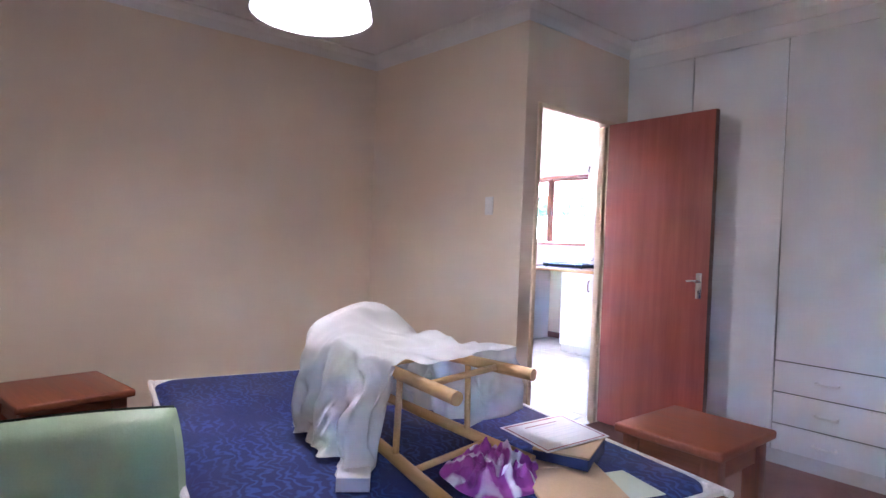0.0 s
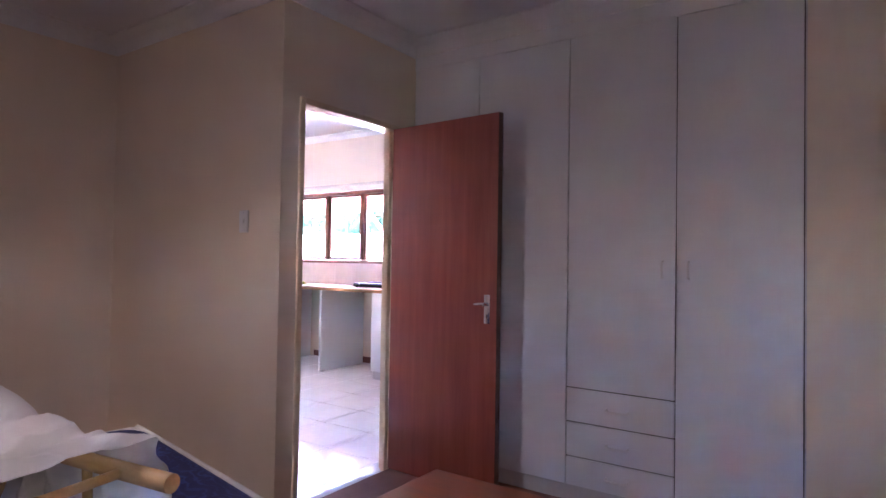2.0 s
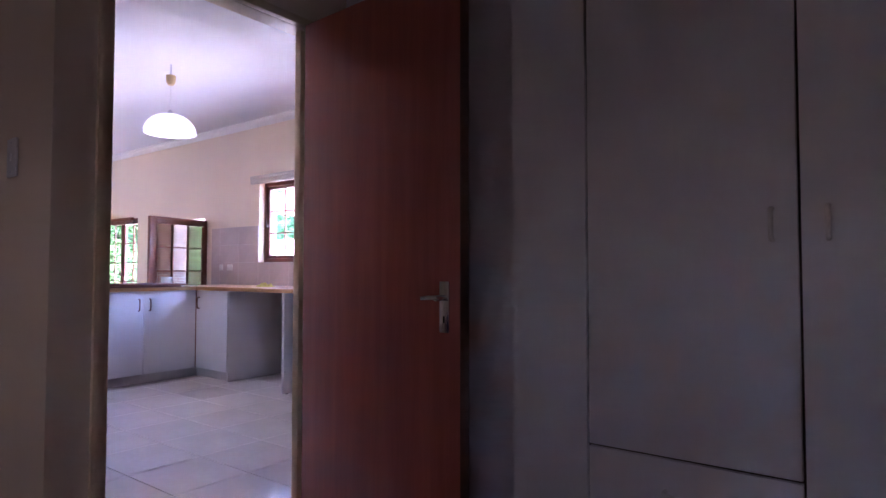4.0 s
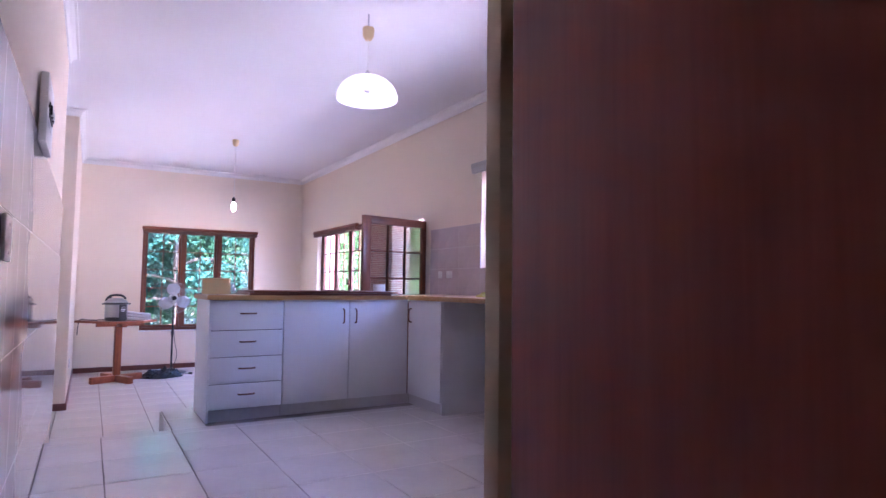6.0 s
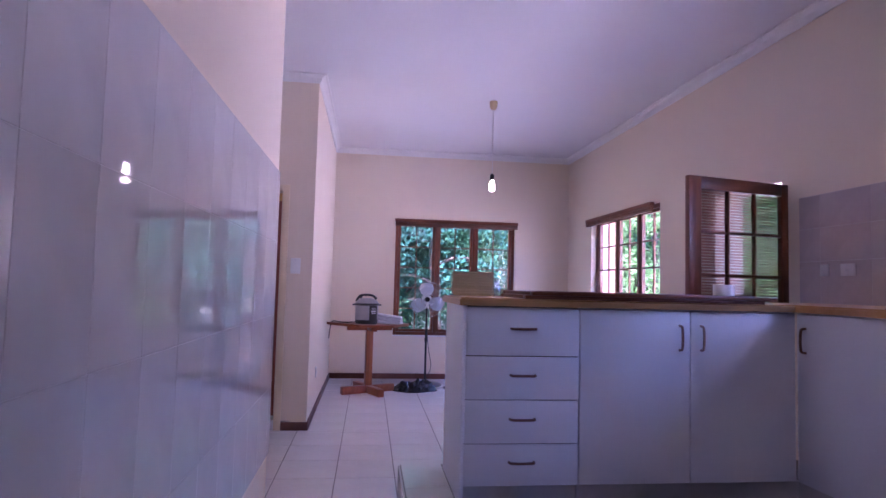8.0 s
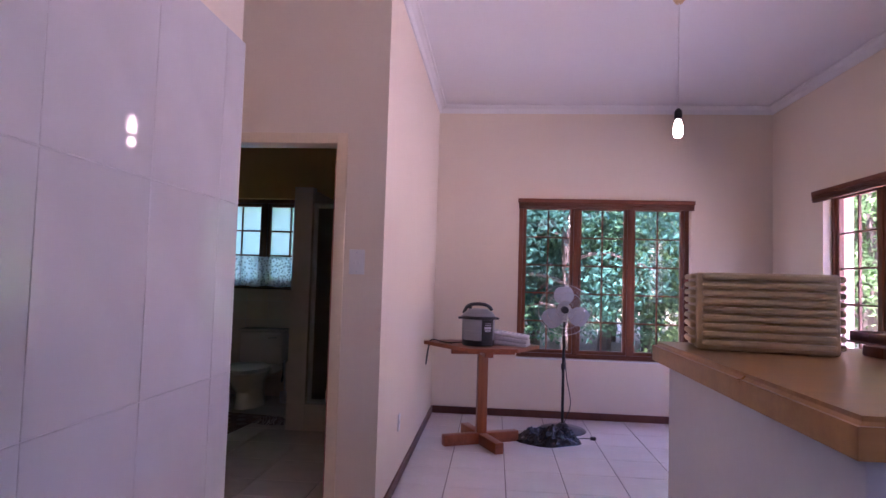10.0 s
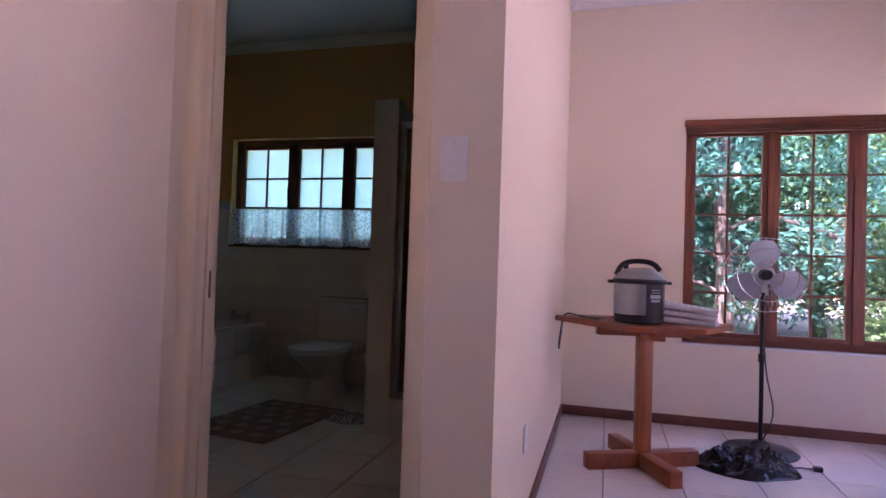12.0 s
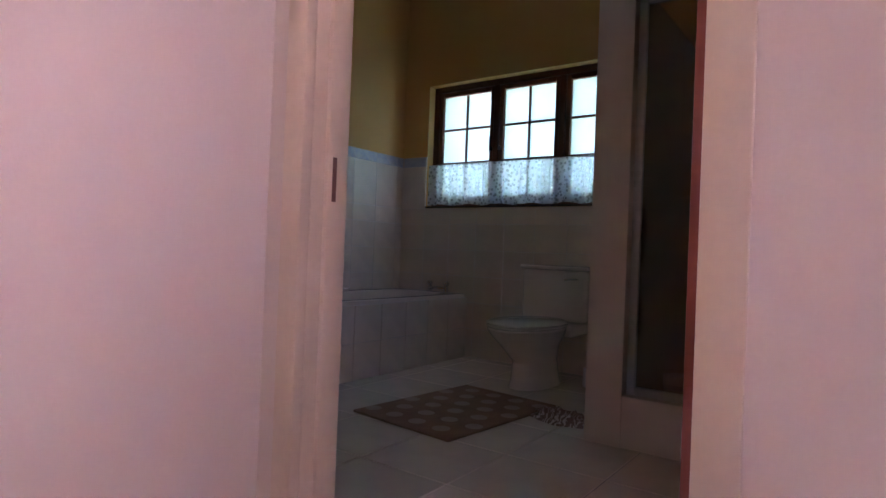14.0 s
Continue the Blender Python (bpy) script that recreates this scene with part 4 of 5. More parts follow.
# ---- kitchen ----
PY = 4.418
def bow_handle(p, d, l, out):
    """A brown bow handle of length l along d, standing out along out."""
    p, d, out = Vector(p), Vector(d), Vector(out)
    bm = tube(bmesh.new(), [p - d * l / 2, p - d * l * 0.46 + out * 0.022, p - d * l * 0.3 + out * 0.028, p + out * 0.03, p + d * l * 0.3 + out * 0.028, p + d * l * 0.46 + out * 0.022, p + d * l / 2], 0.0065, 10)
    return bm


WT0, WT1 = 0.938, 0.976
du = thing("drawer_unit", pose(1.336, PY, 0), "white melamine kitchen unit with four drawers and brown handles", "cabinet", "kitchen units")
# dark body colour paints the shade in the drawer gaps
part("body", B((0.018, 0.02, 0.09), (0.572, 0.56, WT0)), GAPSHADE, du)
part("end_panel", B((0, 0.0, 0), (0.017, 0.60, WT0), 0.001), MELA, du)
part("plinth", B((0.017, 0.035, 0), (0.572, 0.05, 0.088)), MELAG, du)
zs = [0.092, 0.288, 0.493, 0.7, 0.935]
for a, b in zip(zs, zs[1:]):
    d = part("drawer", B((0.019, 0.0, a + 0.003), (0.571, 0.018, b - 0.003), 0.002), MELA, du)
    part("handle", bow_handle((0.295, 0, (a + b) / 2 + 0.015), (1, 0, 0), 0.12, (0, -1, 0)), BROWNP, d)
cu = thing("double_cupboard", pose(1.912, PY, 0), "white melamine kitchen cupboard with two doors", "cabinet", "kitchen units")
part("body", B((0, 0.02, 0.09), (1.138, 0.56, WT0)), MELA, cu)
part("plinth", B((0, 0.035, 0), (1.175, 0.05, 0.088)), MELAG, cu)
for i, (a, b) in enumerate(((0.0, 0.568), (0.57, 1.136))):
    d = part("door", B((a + 0.002, 0.0, 0.095), (b - 0.002, 0.018, 0.932), 0.002), MELA, cu)
    x = b - 0.055 if i == 0 else a + 0.055
    part("handle", bow_handle((x, 0, 0.80), (0, 0, 1), 0.12, (0, -1, 0)), BROWNP, d)
rc = thing("corner_cupboard", pose(3.053, 3.832, 0), "white melamine corner cupboard with one door", "cabinet", "kitchen units")
part("body", B((0.02, 0.018, 0.09), (0.74, 0.584, WT0)), MELA, rc)
part("side_panel", B((0.02, 0.0, 0.0), (0.72, 0.017, WT0), 0.001), MELA, rc)
part("plinth", B((0.035, 0.017, 0), (0.05, 0.62, 0.088)), MELAG, rc)
d = part("door", B((0, 0.002, 0.095), (0.018, 0.580, 0.932), 0.002), MELA, rc)
part("handle", bow_handle((0, 0.52, 0.80), (0, 0, 1), 0.12, (-1, 0, 0)), BROWNP, d)
for y, nm in ((2.85, "panel"),):
    sp = thing("support_panel", pose(3.0, y, 0), "white melamine panel standing under the worktop", "panel", "worktop supports")
    part("panel", B((0, -0.016, 0.008), (0.72, 0.016, WT0), 0.001), MELA, sp)
    for x in (0.05, 0.66):
        part("foot", rod(bmesh.new(), (x, 0, 0), (x, 0, 0.01), 0.012, seg=12), BLACKP, sp)
su = thing("sink_cupboard", pose(3.033, 1.2, 0), "white melamine cupboard under the worktop before the window", "cabinet", "kitchen units")
part("body", B((0.02, 0.0, 0.09), (0.76, 0.90, WT0)), MELA, su)
part("plinth", B((0.035, 0.0, 0), (0.70, 0.895, 0.088)), MELAG, su)
for a, b in ((0.002, 0.448), (0.452, 0.898)):
    d = part("door", B((0, a, 0.095), (0.018, b, 0.932), 0.002), MELA, su)
    part("handle", bow_handle((0, b - 0.055 if a < 0.1 else a + 0.055, 0.80), (0, 0, 1), 0.12, (-1, 0, 0)), BROWNP, d)
bm = bmesh.new()
grid_solid(bm, [1.315, 3.03, EX - 0.005], [0.215, PY - 0.025, 5.06], [WT0 + 0.001, WT1], lambda i, j, k: i == 0 and j == 0)
bmesh.ops.bevel(bm, geom=[e for e in bm.edges if abs(e.verts[0].co.z - e.verts[1].co.z) < 1e-5 and e.verts[0].co.z > WT0 + 0.02], offset=0.008, segments=3, affect="EDGES")
wt = tagged(solid("worktop", bm, OAKTOP), "beech laminate worktop running round the kitchen corner", "worktop")

rb = thing("ribbed_box", pose(1.475, 4.96, WT1, 0, 0, -12), "cream plastic box with ribbed sides on the worktop", "box")
part("body", B((-0.11, -0.06, 0), (0.11, 0.06, 0.135), 0.006), CREAMP, rb)
for i in range(9):
    z = 0.009 + i * 0.0142
    part("rib", B((-0.102, -0.071, z), (0.102, -0.0602, z + 0.0098), 0.0035), CREAMP, rb)
    part("rib", B((-0.1205, -0.052, z), (-0.1102, 0.052, z + 0.0098), 0.0035), CREAMP, rb)
    part("rib", B((0.1102, -0.052, z), (0.1205, 0.052, z + 0.0098), 0.0035), CREAMP, rb)
bn = tagged(solid("plastic_bag", bundle(0.035, 0.03, 0.09, 2.0, 40, 0.5, 7), glass("clear_plastic", (0.8, 0.82, 0.9), 0.25, 0.1), None, "", 60), "crumpled clear plastic bag behind the ribbed box", "bag")
bn.location = (1.625, 5.045, WT1)
def flat_frame(z, x0, x1, y0, y1, m, label, bars):
    f = thing("glazed_panel", pose(0, 0, z) @ m, label, "glazed panel", "loose panels")
    t, h = 0.055, 0.018
    for a, b, mm in (((x0, y0), (x1, y0 + t), REDWOODX), ((x0, y1 - t), (x1, y1), REDWOODX), ((x0, y0 + t), (x0 + t, y1 - t), REDWOODY), ((x1 - t, y0 + t), (x1, y1 - t), REDWOODY)):
        part("rail", B((*a, 0), (*b, h), 0.003), mm, f)
    part("pane", B((x0 + t, y0 + t, 0.008), (x1 - t, y1 - t, 0.012)), PICGLASS, f)
    return f
flat_frame(WT1, 1.63, 2.86, 4.385, 4.93, Matrix.Identity(4), "brown wooden glazed window frame lying flat on the worktop", 0)
flat_frame(WT1 + 0.0185, 1.66, 2.92, 4.37, 5.02, Matrix.Identity(4), "second brown wooden glazed frame lying on the first", 0)
cu2 = thing("paper_roll", pose(3.02, 4.99, WT1), "white paper towel roll standing on the worktop", "paper roll")
part("roll", lathe(bmesh.new(), [(0.02, 0), (0.058, 0), (0.06, 0.004), (0.06, 0.096), (0.058, 0.1), (0.02, 0.1), (0.02, 0)], seg=36), PAPER, cu2)
part("core", lathe(bmesh.new(), [(0.0195, 0), (0.0195, 0.101), (0.017, 0.101), (0.017, 0)], seg=24), KRAFT, cu2)
YEL = mat("yellow_green_cloth", (0.55, 0.48, 0.10), 0.9, var=0.15, fine=200, bump=0.3)
yc = tagged(solid("dish_cloth", bundle(0.15, 0.09, 0.03, 9.0, 46, 0.6, 7), YEL, None, "", 60), "crumpled yellow-green dish cloth on the worktop", "cloth")
yc.matrix_basis = pose(3.42, 3.70, WT1, 0, 0, 70)
hb = thing("two_plate_stove", pose(3.42, 2.28, WT1, 0, 0, 0), "black two-plate hot plate standing on the worktop", "stove")
part("tray", B((-0.17, -0.30, 0.012), (0.17, 0.30, 0.055), 0.008), BLACKP, hb)
for y in (-0.15, 0.15):
    part("hot_plate", lathe(bmesh.new(), [(0, 0.066), (0.085, 0.066), (0.09, 0.062), (0.09, 0.0552)], (0.02, y, 0), 32), EDGEW, hb)
for y in (-0.2, 0.2):
    part("knob", rod(bmesh.new(), (-0.171, y, 0.034), (-0.195, y, 0.034), 0.016, seg=18), BLACKP, hb)
for x in (-0.14, 0.14):
    for y in (-0.27, 0.27):
        part("foot", rod(bmesh.new(), (x, y, 0), (x, y, 0.0125), 0.012, seg=10), BLACKP, hb)
tp = thing("mixer_tap", pose(3.66, 2.05, WT1), "chrome mixer tap behind the hot plate", "tap")
part("spout", tube(bmesh.new(), [(0, 0, 0), (0, 0, 0.09), (-0.02, 0, 0.12), (-0.08, 0, 0.125), (-0.12, 0, 0.10)], 0.009), CHROME, tp)
for y in (-0.06, 0.06):
    part("knob", rod(bmesh.new(), (0, y, 0), (0, y, 0.05), 0.016, 0.02, seg=16), CHROME, tp)

# electrical panel and blank plate on the tiled wall
db = thing("distribution_board", pose(TX + 0.0125, 2.735, 1.65), "white electrical distribution board with a small dark window", "fuse box")
part("cover", B((0, -0.195, 0), (0.03, 0.195, 0.30), 0.006), WHITEP, db)
part("breaker_window", B((0.0302, -0.11, 0.13), (0.034, 0.11, 0.195), 0.002), BLACKP, db, "black row of breakers")
for i in range(6):
    part("breaker", B((0.0341, -0.1 + i * 0.034, 0.142), (0.042, -0.075 + i * 0.034, 0.182), 0.002), WHITEP if i % 2 else BLACKP, db)
for s in (-1, 1):
    part("screw", rod(bmesh.new(), (0.029, s * 0.15, 0.165), (0.034, s * 0.15, 0.165), 0.008, seg=12), BLACKP, db)
part("label_strip", B((0.0302, -0.11, 0.09), (0.0312, 0.11, 0.115)), PAPER, db)
bp_ = thing("blank_wall_plate", pose(TX + 0.0125, 1.62, 1.118), "white blank cover plate screwed to the tiled wall", "wall plate")
part("plate", B((0, -0.075, 0), (0.012, 0.075, 0.13), 0.004), WHITEP, bp_)
for z in (0.025, 0.105):
    part("screw", rod(bmesh.new(), (0.0115, 0, z), (0.0135, 0, z), 0.004, seg=10), GREYP, bp_)
dome_lamp(pose(2.14, 3.33, CK), 0.44, False, "opal glass dome lamp hanging unlit from the kitchen ceiling, with a faint glow added to its dome", 0.10)

# ---- living room ----
bl = thing("bare_bulb_pendant", pose(2.12, 7.63, CK), "lit bare bulb hanging on a white cord from the ceiling", "ceiling lamp")
part("ceiling_cup", lathe(bmesh.new(), [(0, 0), (0.04, 0), (0.042, -0.01), (0.038, -0.06), (0.022, -0.085), (0, -0.088)], seg=28), CREAMP, bl)
part("cord", rod(bmesh.new(), (0, 0, -0.08), (0, 0, -0.78), 0.0035, seg=8), WHITEP, bl)
part("lamp_holder", lathe(bmesh.new(), [(0.008, -0.76), (0.022, -0.775), (0.024, -0.81), (0.022, -0.83), (0, -0.83)], seg=24), BLACKP, bl)
part("bulb", lathe(bmesh.new(), [(0.014, -0.83), (0.02, -0.845), (0.028, -0.865), (0.029, -0.92), (0.022, -0.942), (0, -0.947)], seg=24), BULB, bl, "glowing bulb")
lamp_light("living_bulb", (2.12, 7.63, CK - 1.0), 0.08, 0.03, (1.0, 0.84, 0.6))

tb = thing("pedestal_table", pose(0.915, 9.08, LZ, 0, 0, 12) @ Matrix.Diagonal((1, 1, 0.848 / 0.795, 1)), "orange-brown wooden table with a pointed top on a cross foot", "table")
bm = bmesh.new()
pts = [(-0.50, 0.22), (-0.20, -0.36), (0.22, -0.36), (0.50, -0.02), (0.30, 0.30), (-0.25, 0.36)]
lo = [bm.verts.new((x, y, 0.765)) for x, y in pts]
hi = [bm.verts.new((x, y, 0.795)) for x, y in pts]
bm.faces.new(hi)
bm.faces.new(lo[::-1])
for i in range(6):
    j = (i + 1) % 6
    bm.faces.new((lo[i], lo[j], hi[j], hi[i]))
bmesh.ops.bevel(bm, geom=bm.edges[:], offset=0.004, segments=2, affect="EDGES")
FT = pose(0, 0, 0, 0, 0, 14)
part("tabletop", bm, TEAK, tb)
part("cleat", B((-0.28, -0.035, 0.715), (0.28, 0.035, 0.7648), 0.004), TEAK, tb)
part("cleat", B((-0.035, -0.28, 0.716), (0.035, -0.0352, 0.7646), 0.004), TEAK, tb)
part("post", B((-0.042, -0.042, 0.086), (0.042, 0.042, 0.7148), 0.005), TEAKZ, tb)
part("foot", B((-0.35, -0.038, 0.0), (0.35, 0.038, 0.085), 0.006, 2, FT), TEAK, tb)
part("foot", B((-0.038, -0.36, 0.0), (0.038, -0.0382, 0.085), 0.006, 2, FT), TEAK, tb)
part("foot", B((-0.038, 0.0382, 0.0), (0.038, 0.36, 0.085), 0.006, 2, FT), TEAK, tb)
TT = LZ + 0.848
pc = thing("pressure_cooker", pose(0.872, 8.98, TT, 0, 0, 8), "steel and black electric pressure cooker on the table", "pressure cooker")
part("base", lathe(bmesh.new(), [(0, 0), (0.125, 0), (0.135, 0.008), (0.137, 0.045), (0.132, 0.05), (0, 0.05)], seg=48), BLACKP, pc)
bd = part("body", lathe(bmesh.new(), [(0.13, 0.05), (0.139, 0.052), (0.139, 0.225), (0.135, 0.228), (0, 0.228)], seg=56), STEEL, pc, "brushed steel body")
part("rim", lathe(bmesh.new(), [(0.139, 0.222), (0.152, 0.226), (0.155, 0.24), (0.145, 0.25), (0.10, 0.252), (0, 0.252)], seg=48), BLACKP, pc)
part("lid", lathe(bmesh.new(), [(0.14, 0.25), (0.138, 0.262), (0.118, 0.285), (0.09, 0.297), (0.085, 0.305), (0.05, 0.312), (0, 0.314)], seg=48), STEEL, pc, "shiny steel lid")
part("lid_handle", tube(bmesh.new(), [(-0.13, 0, 0.27), (-0.10, 0, 0.325), (-0.05, 0, 0.348), (0.03, 0, 0.35), (0.08, 0, 0.335), (0.115, 0, 0.30)], 0.015, 12), BLACKP, pc)
part("valve", rod(bmesh.new(), (-0.07, 0.03, 0.30), (-0.07, 0.03, 0.345), 0.014, seg=16), BLACKP, pc)
for s in (-1, 1):
    part("side_grip", B((s * 0.15 - 0.025, -0.035, 0.222), (s * 0.15 + 0.025, 0.035, 0.24), 0.006), BLACKP, pc)
def curved(r, a0, a1, z0, z1, t):
    bm = bmesh.new()
    def fn(u, v):
        a = radians(a0 + (a1 - a0) * u)
        return (r * math.cos(a), r * math.sin(a), z0 + (z1 - z0) * v)
    sheet(bm, 10, 2, fn)
    bmesh.ops.solidify(bm, geom=bm.faces[:], thickness=t)
    return bm
cp = part("control_panel", curved(0.1425, -85, -38, 0.03, 0.222, 0.003), BLACKP, pc, "black control panel")
for k, z in enumerate((0.19, 0.175, 0.13, 0.125)):
    part("print_bar", curved(0.1436, -74, -50, z, z + (0.008 if k == 2 else 0.004), 0.0008), GREYP, cp)
part("display", curved(0.1436, -76, -48, 0.145, 0.165, 0.0008), GREYP, cp)
cb = thing("power_cord", pose(0.71, 8.99, TT), "black power cord trailing over the table edge", "cord")
part("cord", tube(bmesh.new(), [(0.03, 0.0, 0.02), (-0.08, 0.03, 0.009), (-0.16, 0.10, 0.010), (-0.25, 0.20, 0.012), (-0.275, 0.17, -0.03), (-0.285, 0.10, -0.15), (-0.288, 0.06, -0.19), (-0.285, 0.08, -0.11), (-0.26, 0.17, 0.012), (-0.15, 0.06, 0.008), (-0.06, -0.02, 0.007)], 0.0045), BLACKP, cb)
for i, (dz, rot) in enumerate(((0.0, 24), (0.036, 30), (0.074, 44))):
    fo = thing("folded_tray", pose(1.14, 9.10, TT + dz, 0, 3 + 60 * dz, -20 + rot * 0.3), "pale grey plastic slatted tray lying on the table", "tray", "stacked trays")
    part("tray", B((-0.17, -0.11, 0), (0.17, 0.11, 0.032), 0.012, 3), GREYP, fo)
    for k in range(8):
        part("slot", B((-0.14 + k * 0.036, -0.09, 0.0321), (-0.125 + k * 0.036, 0.09, 0.0335)), WHITEP, fo)

fan = thing("pedestal_fan", pose(1.675, 9.66, LZ) @ Matrix.Diagonal((1.1, 1.1, 1.05, 1)), "white and black pedestal fan standing before the window", "fan")
part("base", lathe(bmesh.new(), [(0, 0), (0.20, 0), (0.205, 0.008), (0.19, 0.02), (0.06, 0.04), (0.03, 0.07), (0, 0.07)], seg=44), BLACKP, fan)
part("pole", rod(bmesh.new(), (0, 0, 0.06), (0, 0, 0.98), 0.0125, seg=18), BLACKP, fan)
part("pole_collar", rod(bmesh.new(), (0, 0, 0.55), (0, 0, 0.60), 0.02, seg=18), BLACKP, fan)
part("motor", rod(bmesh.new(), (0.0, 0.10, 1.10), (0, -0.02, 1.09), 0.05, 0.06, 28), WHITEP, fan)
part("neck", B((-0.025, 0.0, 0.96), (0.025, 0.06, 1.07), 0.008), WHITEP, fan)
part("hub", rod(bmesh.new(), (0, -0.022, 1.09), (0, -0.085, 1.09), 0.035, 0.03, 24), BLACKP, fan)
for k in range(3):
    a0 = radians(95 + 120 * k)
    def blade(u, v, a0=a0):
        r = 0.04 + 0.172 * u
        w = 0.85 * (0.35 + 0.65 * math.sin(math.pi * min(1, 0.25 + 0.72 * u)))
        a = a0 + (v - 0.5) * w * 1.7
        return (r * math.cos(a), -0.05 - 0.035 * (v - 0.5), 1.09 + r * math.sin(a))
    bm = sheet(bmesh.new(), 10, 10, blade)
    bmesh.ops.solidify(bm, geom=bm.faces[:], thickness=0.002)
    part("blade", bm, GREYP, fan)
gm = bmesh.new()
for side, yo in ((1, 0.02), (-1, -0.11)):
    for k in range(44):
        a = 2 * math.pi * k / 44
        tube(gm, [(0.04 * math.cos(a), yo - 0.01 * (side < 0), 1.09 + 0.04 * math.sin(a)), (0.14 * math.cos(a), yo, 1.09 + 0.14 * math.sin(a)), (0.225 * math.cos(a), -0.045, 1.09 + 0.225 * math.sin(a))], 0.0011, 4)
for r, y in ((0.226, -0.045), (0.16, -0.105), (0.08, -0.115)):
    tube(gm, [(r * math.cos(2 * math.pi * k / 16), y, 1.09 + r * math.sin(2 * math.pi * k / 16)) for k in range(17)], 0.0026, 6)
part("guard", gm, CHROME, fan, "wire guard")
part("flex", tube(bmesh.new(), [(0.0, 0.02, 0.9), (0.03, 0.03, 0.5), (0.07, 0.02, 0.25), (0.03, 0.02, 0.1), (0.0, 0.02, 0.02)], 0.004), BLACKP, fan)
bg2 = tagged(solid("bin_bag", bundle(0.31, 0.22, 0.125, 6.6, 110, 0.36, 7), BINBAG, None, "", 60), "crumpled black plastic bin bag on the floor", "bag")
bg2.matrix_basis = pose(1.55, 9.27, LZ, 0, 0, 12)
pg = thing("loose_plug", pose(1.92, 9.36, LZ), "black plug on a short flex on the floor", "plug")
part("plug", B((-0.03, -0.018, 0), (0.02, 0.018, 0.03), 0.006), BLACKP, pg)
part("flex", tube(bmesh.new(), [(-0.03, 0, 0.012), (-0.09, 0.02, 0.006), (-0.16, 0.0, 0.006), (-0.2, 0.03, 0.03)], 0.004), BLACKP, pg)


# ---- bathroom ----
bt_ = thing("bathtub", pose(-2.591, 9.29, BFZ) @ Matrix.Diagonal((0.887, 1, 0.924, 1)), "white built-in bathtub with a tiled side", "bathtub")
bm = bmesh.new()
def oval(rx, ry, z, p=3.2, n=48):
    out = []
    for k in range(n):
        a = 2 * math.pi * k / n
        c, s = math.cos(a), math.sin(a)
        out.append((math.copysign(abs(c) ** (2 / p), c) * rx, math.copysign(abs(s) ** (2 / p), s) * ry, z))
    return out
rows = [oval(0.385, 0.855, 0.495, 30), oval(0.385, 0.855, 0.522, 30), oval(0.380, 0.85, 0.526, 30), oval(0.315, 0.77, 0.526, 4), oval(0.30, 0.755, 0.515, 4), oval(0.27, 0.71, 0.33, 4), oval(0.22, 0.62, 0.16, 3.5), oval(0.15, 0.5, 0.13, 3)]
vr = [[bm.verts.new(p) for p in r] for r in rows]
for a, b in zip(vr, vr[1:]):
    for k in range(48):
        bm.faces.new((a[k], a[(k + 1) % 48], b[(k + 1) % 48], b[k]))
bm.faces.new(vr[-1])
part("tub", bm, CERAMIC, bt_)
pn = part("side_panel", B((0.365, -0.85, 0.0), (0.378, 0.86, 0.494)), WGROUT, bt_)
part("end_panel", B((-0.38, -0.85, 0.0), (0.364, -0.837, 0.494)), WGROUT, bt_)
for x in (0.02, 0.20):
    tpp = part("tap", lathe(bmesh.new(), [(0.02, 0.527), (0.018, 0.56), (0.014, 0.58), (0.022, 0.585), (0.025, 0.605), (0.02, 0.615), (0, 0.617)], (x, 0.81, 0), 20), CHROME, bt_)
part("spout", tube(bmesh.new(), [(0.02, 0.80, 0.555), (0.11, 0.79, 0.565), (0.20, 0.80, 0.555), (0.12, 0.76, 0.56), (0.11, 0.69, 0.545)], 0.011), CHROME, bt_)
so = thing("soap_dish", pose(-2.87, 9.45, BFZ + 0.488), "small white soap dish on the bath rim", "soap dish")
part("dish", lathe(bmesh.new(), [(0, 0), (0.035, 0), (0.045, 0.02), (0.042, 0.022), (0.03, 0.006), (0, 0.006)], seg=24), CERAMIC, so)

tl = thing("toilet", pose(-1.417, 10.15, BFZ) @ Matrix.Diagonal((1.15, 1.3, 0.965, 1)), "white ceramic toilet with a closed seat and cistern", "toilet")
bm = bmesh.new()
rows = []
for cy, rx, ry, z in ((-0.34, 0.115, 0.20, 0), (-0.34, 0.105, 0.19, 0.05), (-0.35, 0.10, 0.17, 0.16), (-0.40, 0.13, 0.21, 0.26), (-0.43, 0.175, 0.25, 0.34), (-0.44, 0.185, 0.262, 0.375), (-0.44, 0.18, 0.257, 0.385)):
    rows.append([bm.verts.new((rx * math.cos(2 * math.pi * k / 40), cy + ry * math.sin(2 * math.pi * k / 40) * (1.0 if math.sin(2 * math.pi * k / 40) < 0 else 0.85), z)) for k in range(40)])
for a, b in zip(rows, rows[1:]):
    for k in range(40):
        bm.faces.new((a[k], a[(k + 1) % 40], b[(k + 1) % 40], b[k]))
bm.faces.new(rows[-1])
part("pan", bm, CERAMIC, tl)
part("back_shelf", B((-0.16, -0.27, 0.30), (0.16, -0.01, 0.385), 0.02, 3), CERAMIC, tl)
for nm, z0, z1, k0 in (("seat", 0.387, 0.402, 1.0), ("lid", 0.404, 0.42, 1.0)):
    part(nm, lathe(bmesh.new(), [(0, z0), (0.185, z0), (0.192, (z0 + z1) / 2), (0.18, z1), (0.05, z1 + 0.006), (0, z1 + 0.006)], (0, -0.45, 0), 44, 1.0, 1.3), CERAMIC, tl)
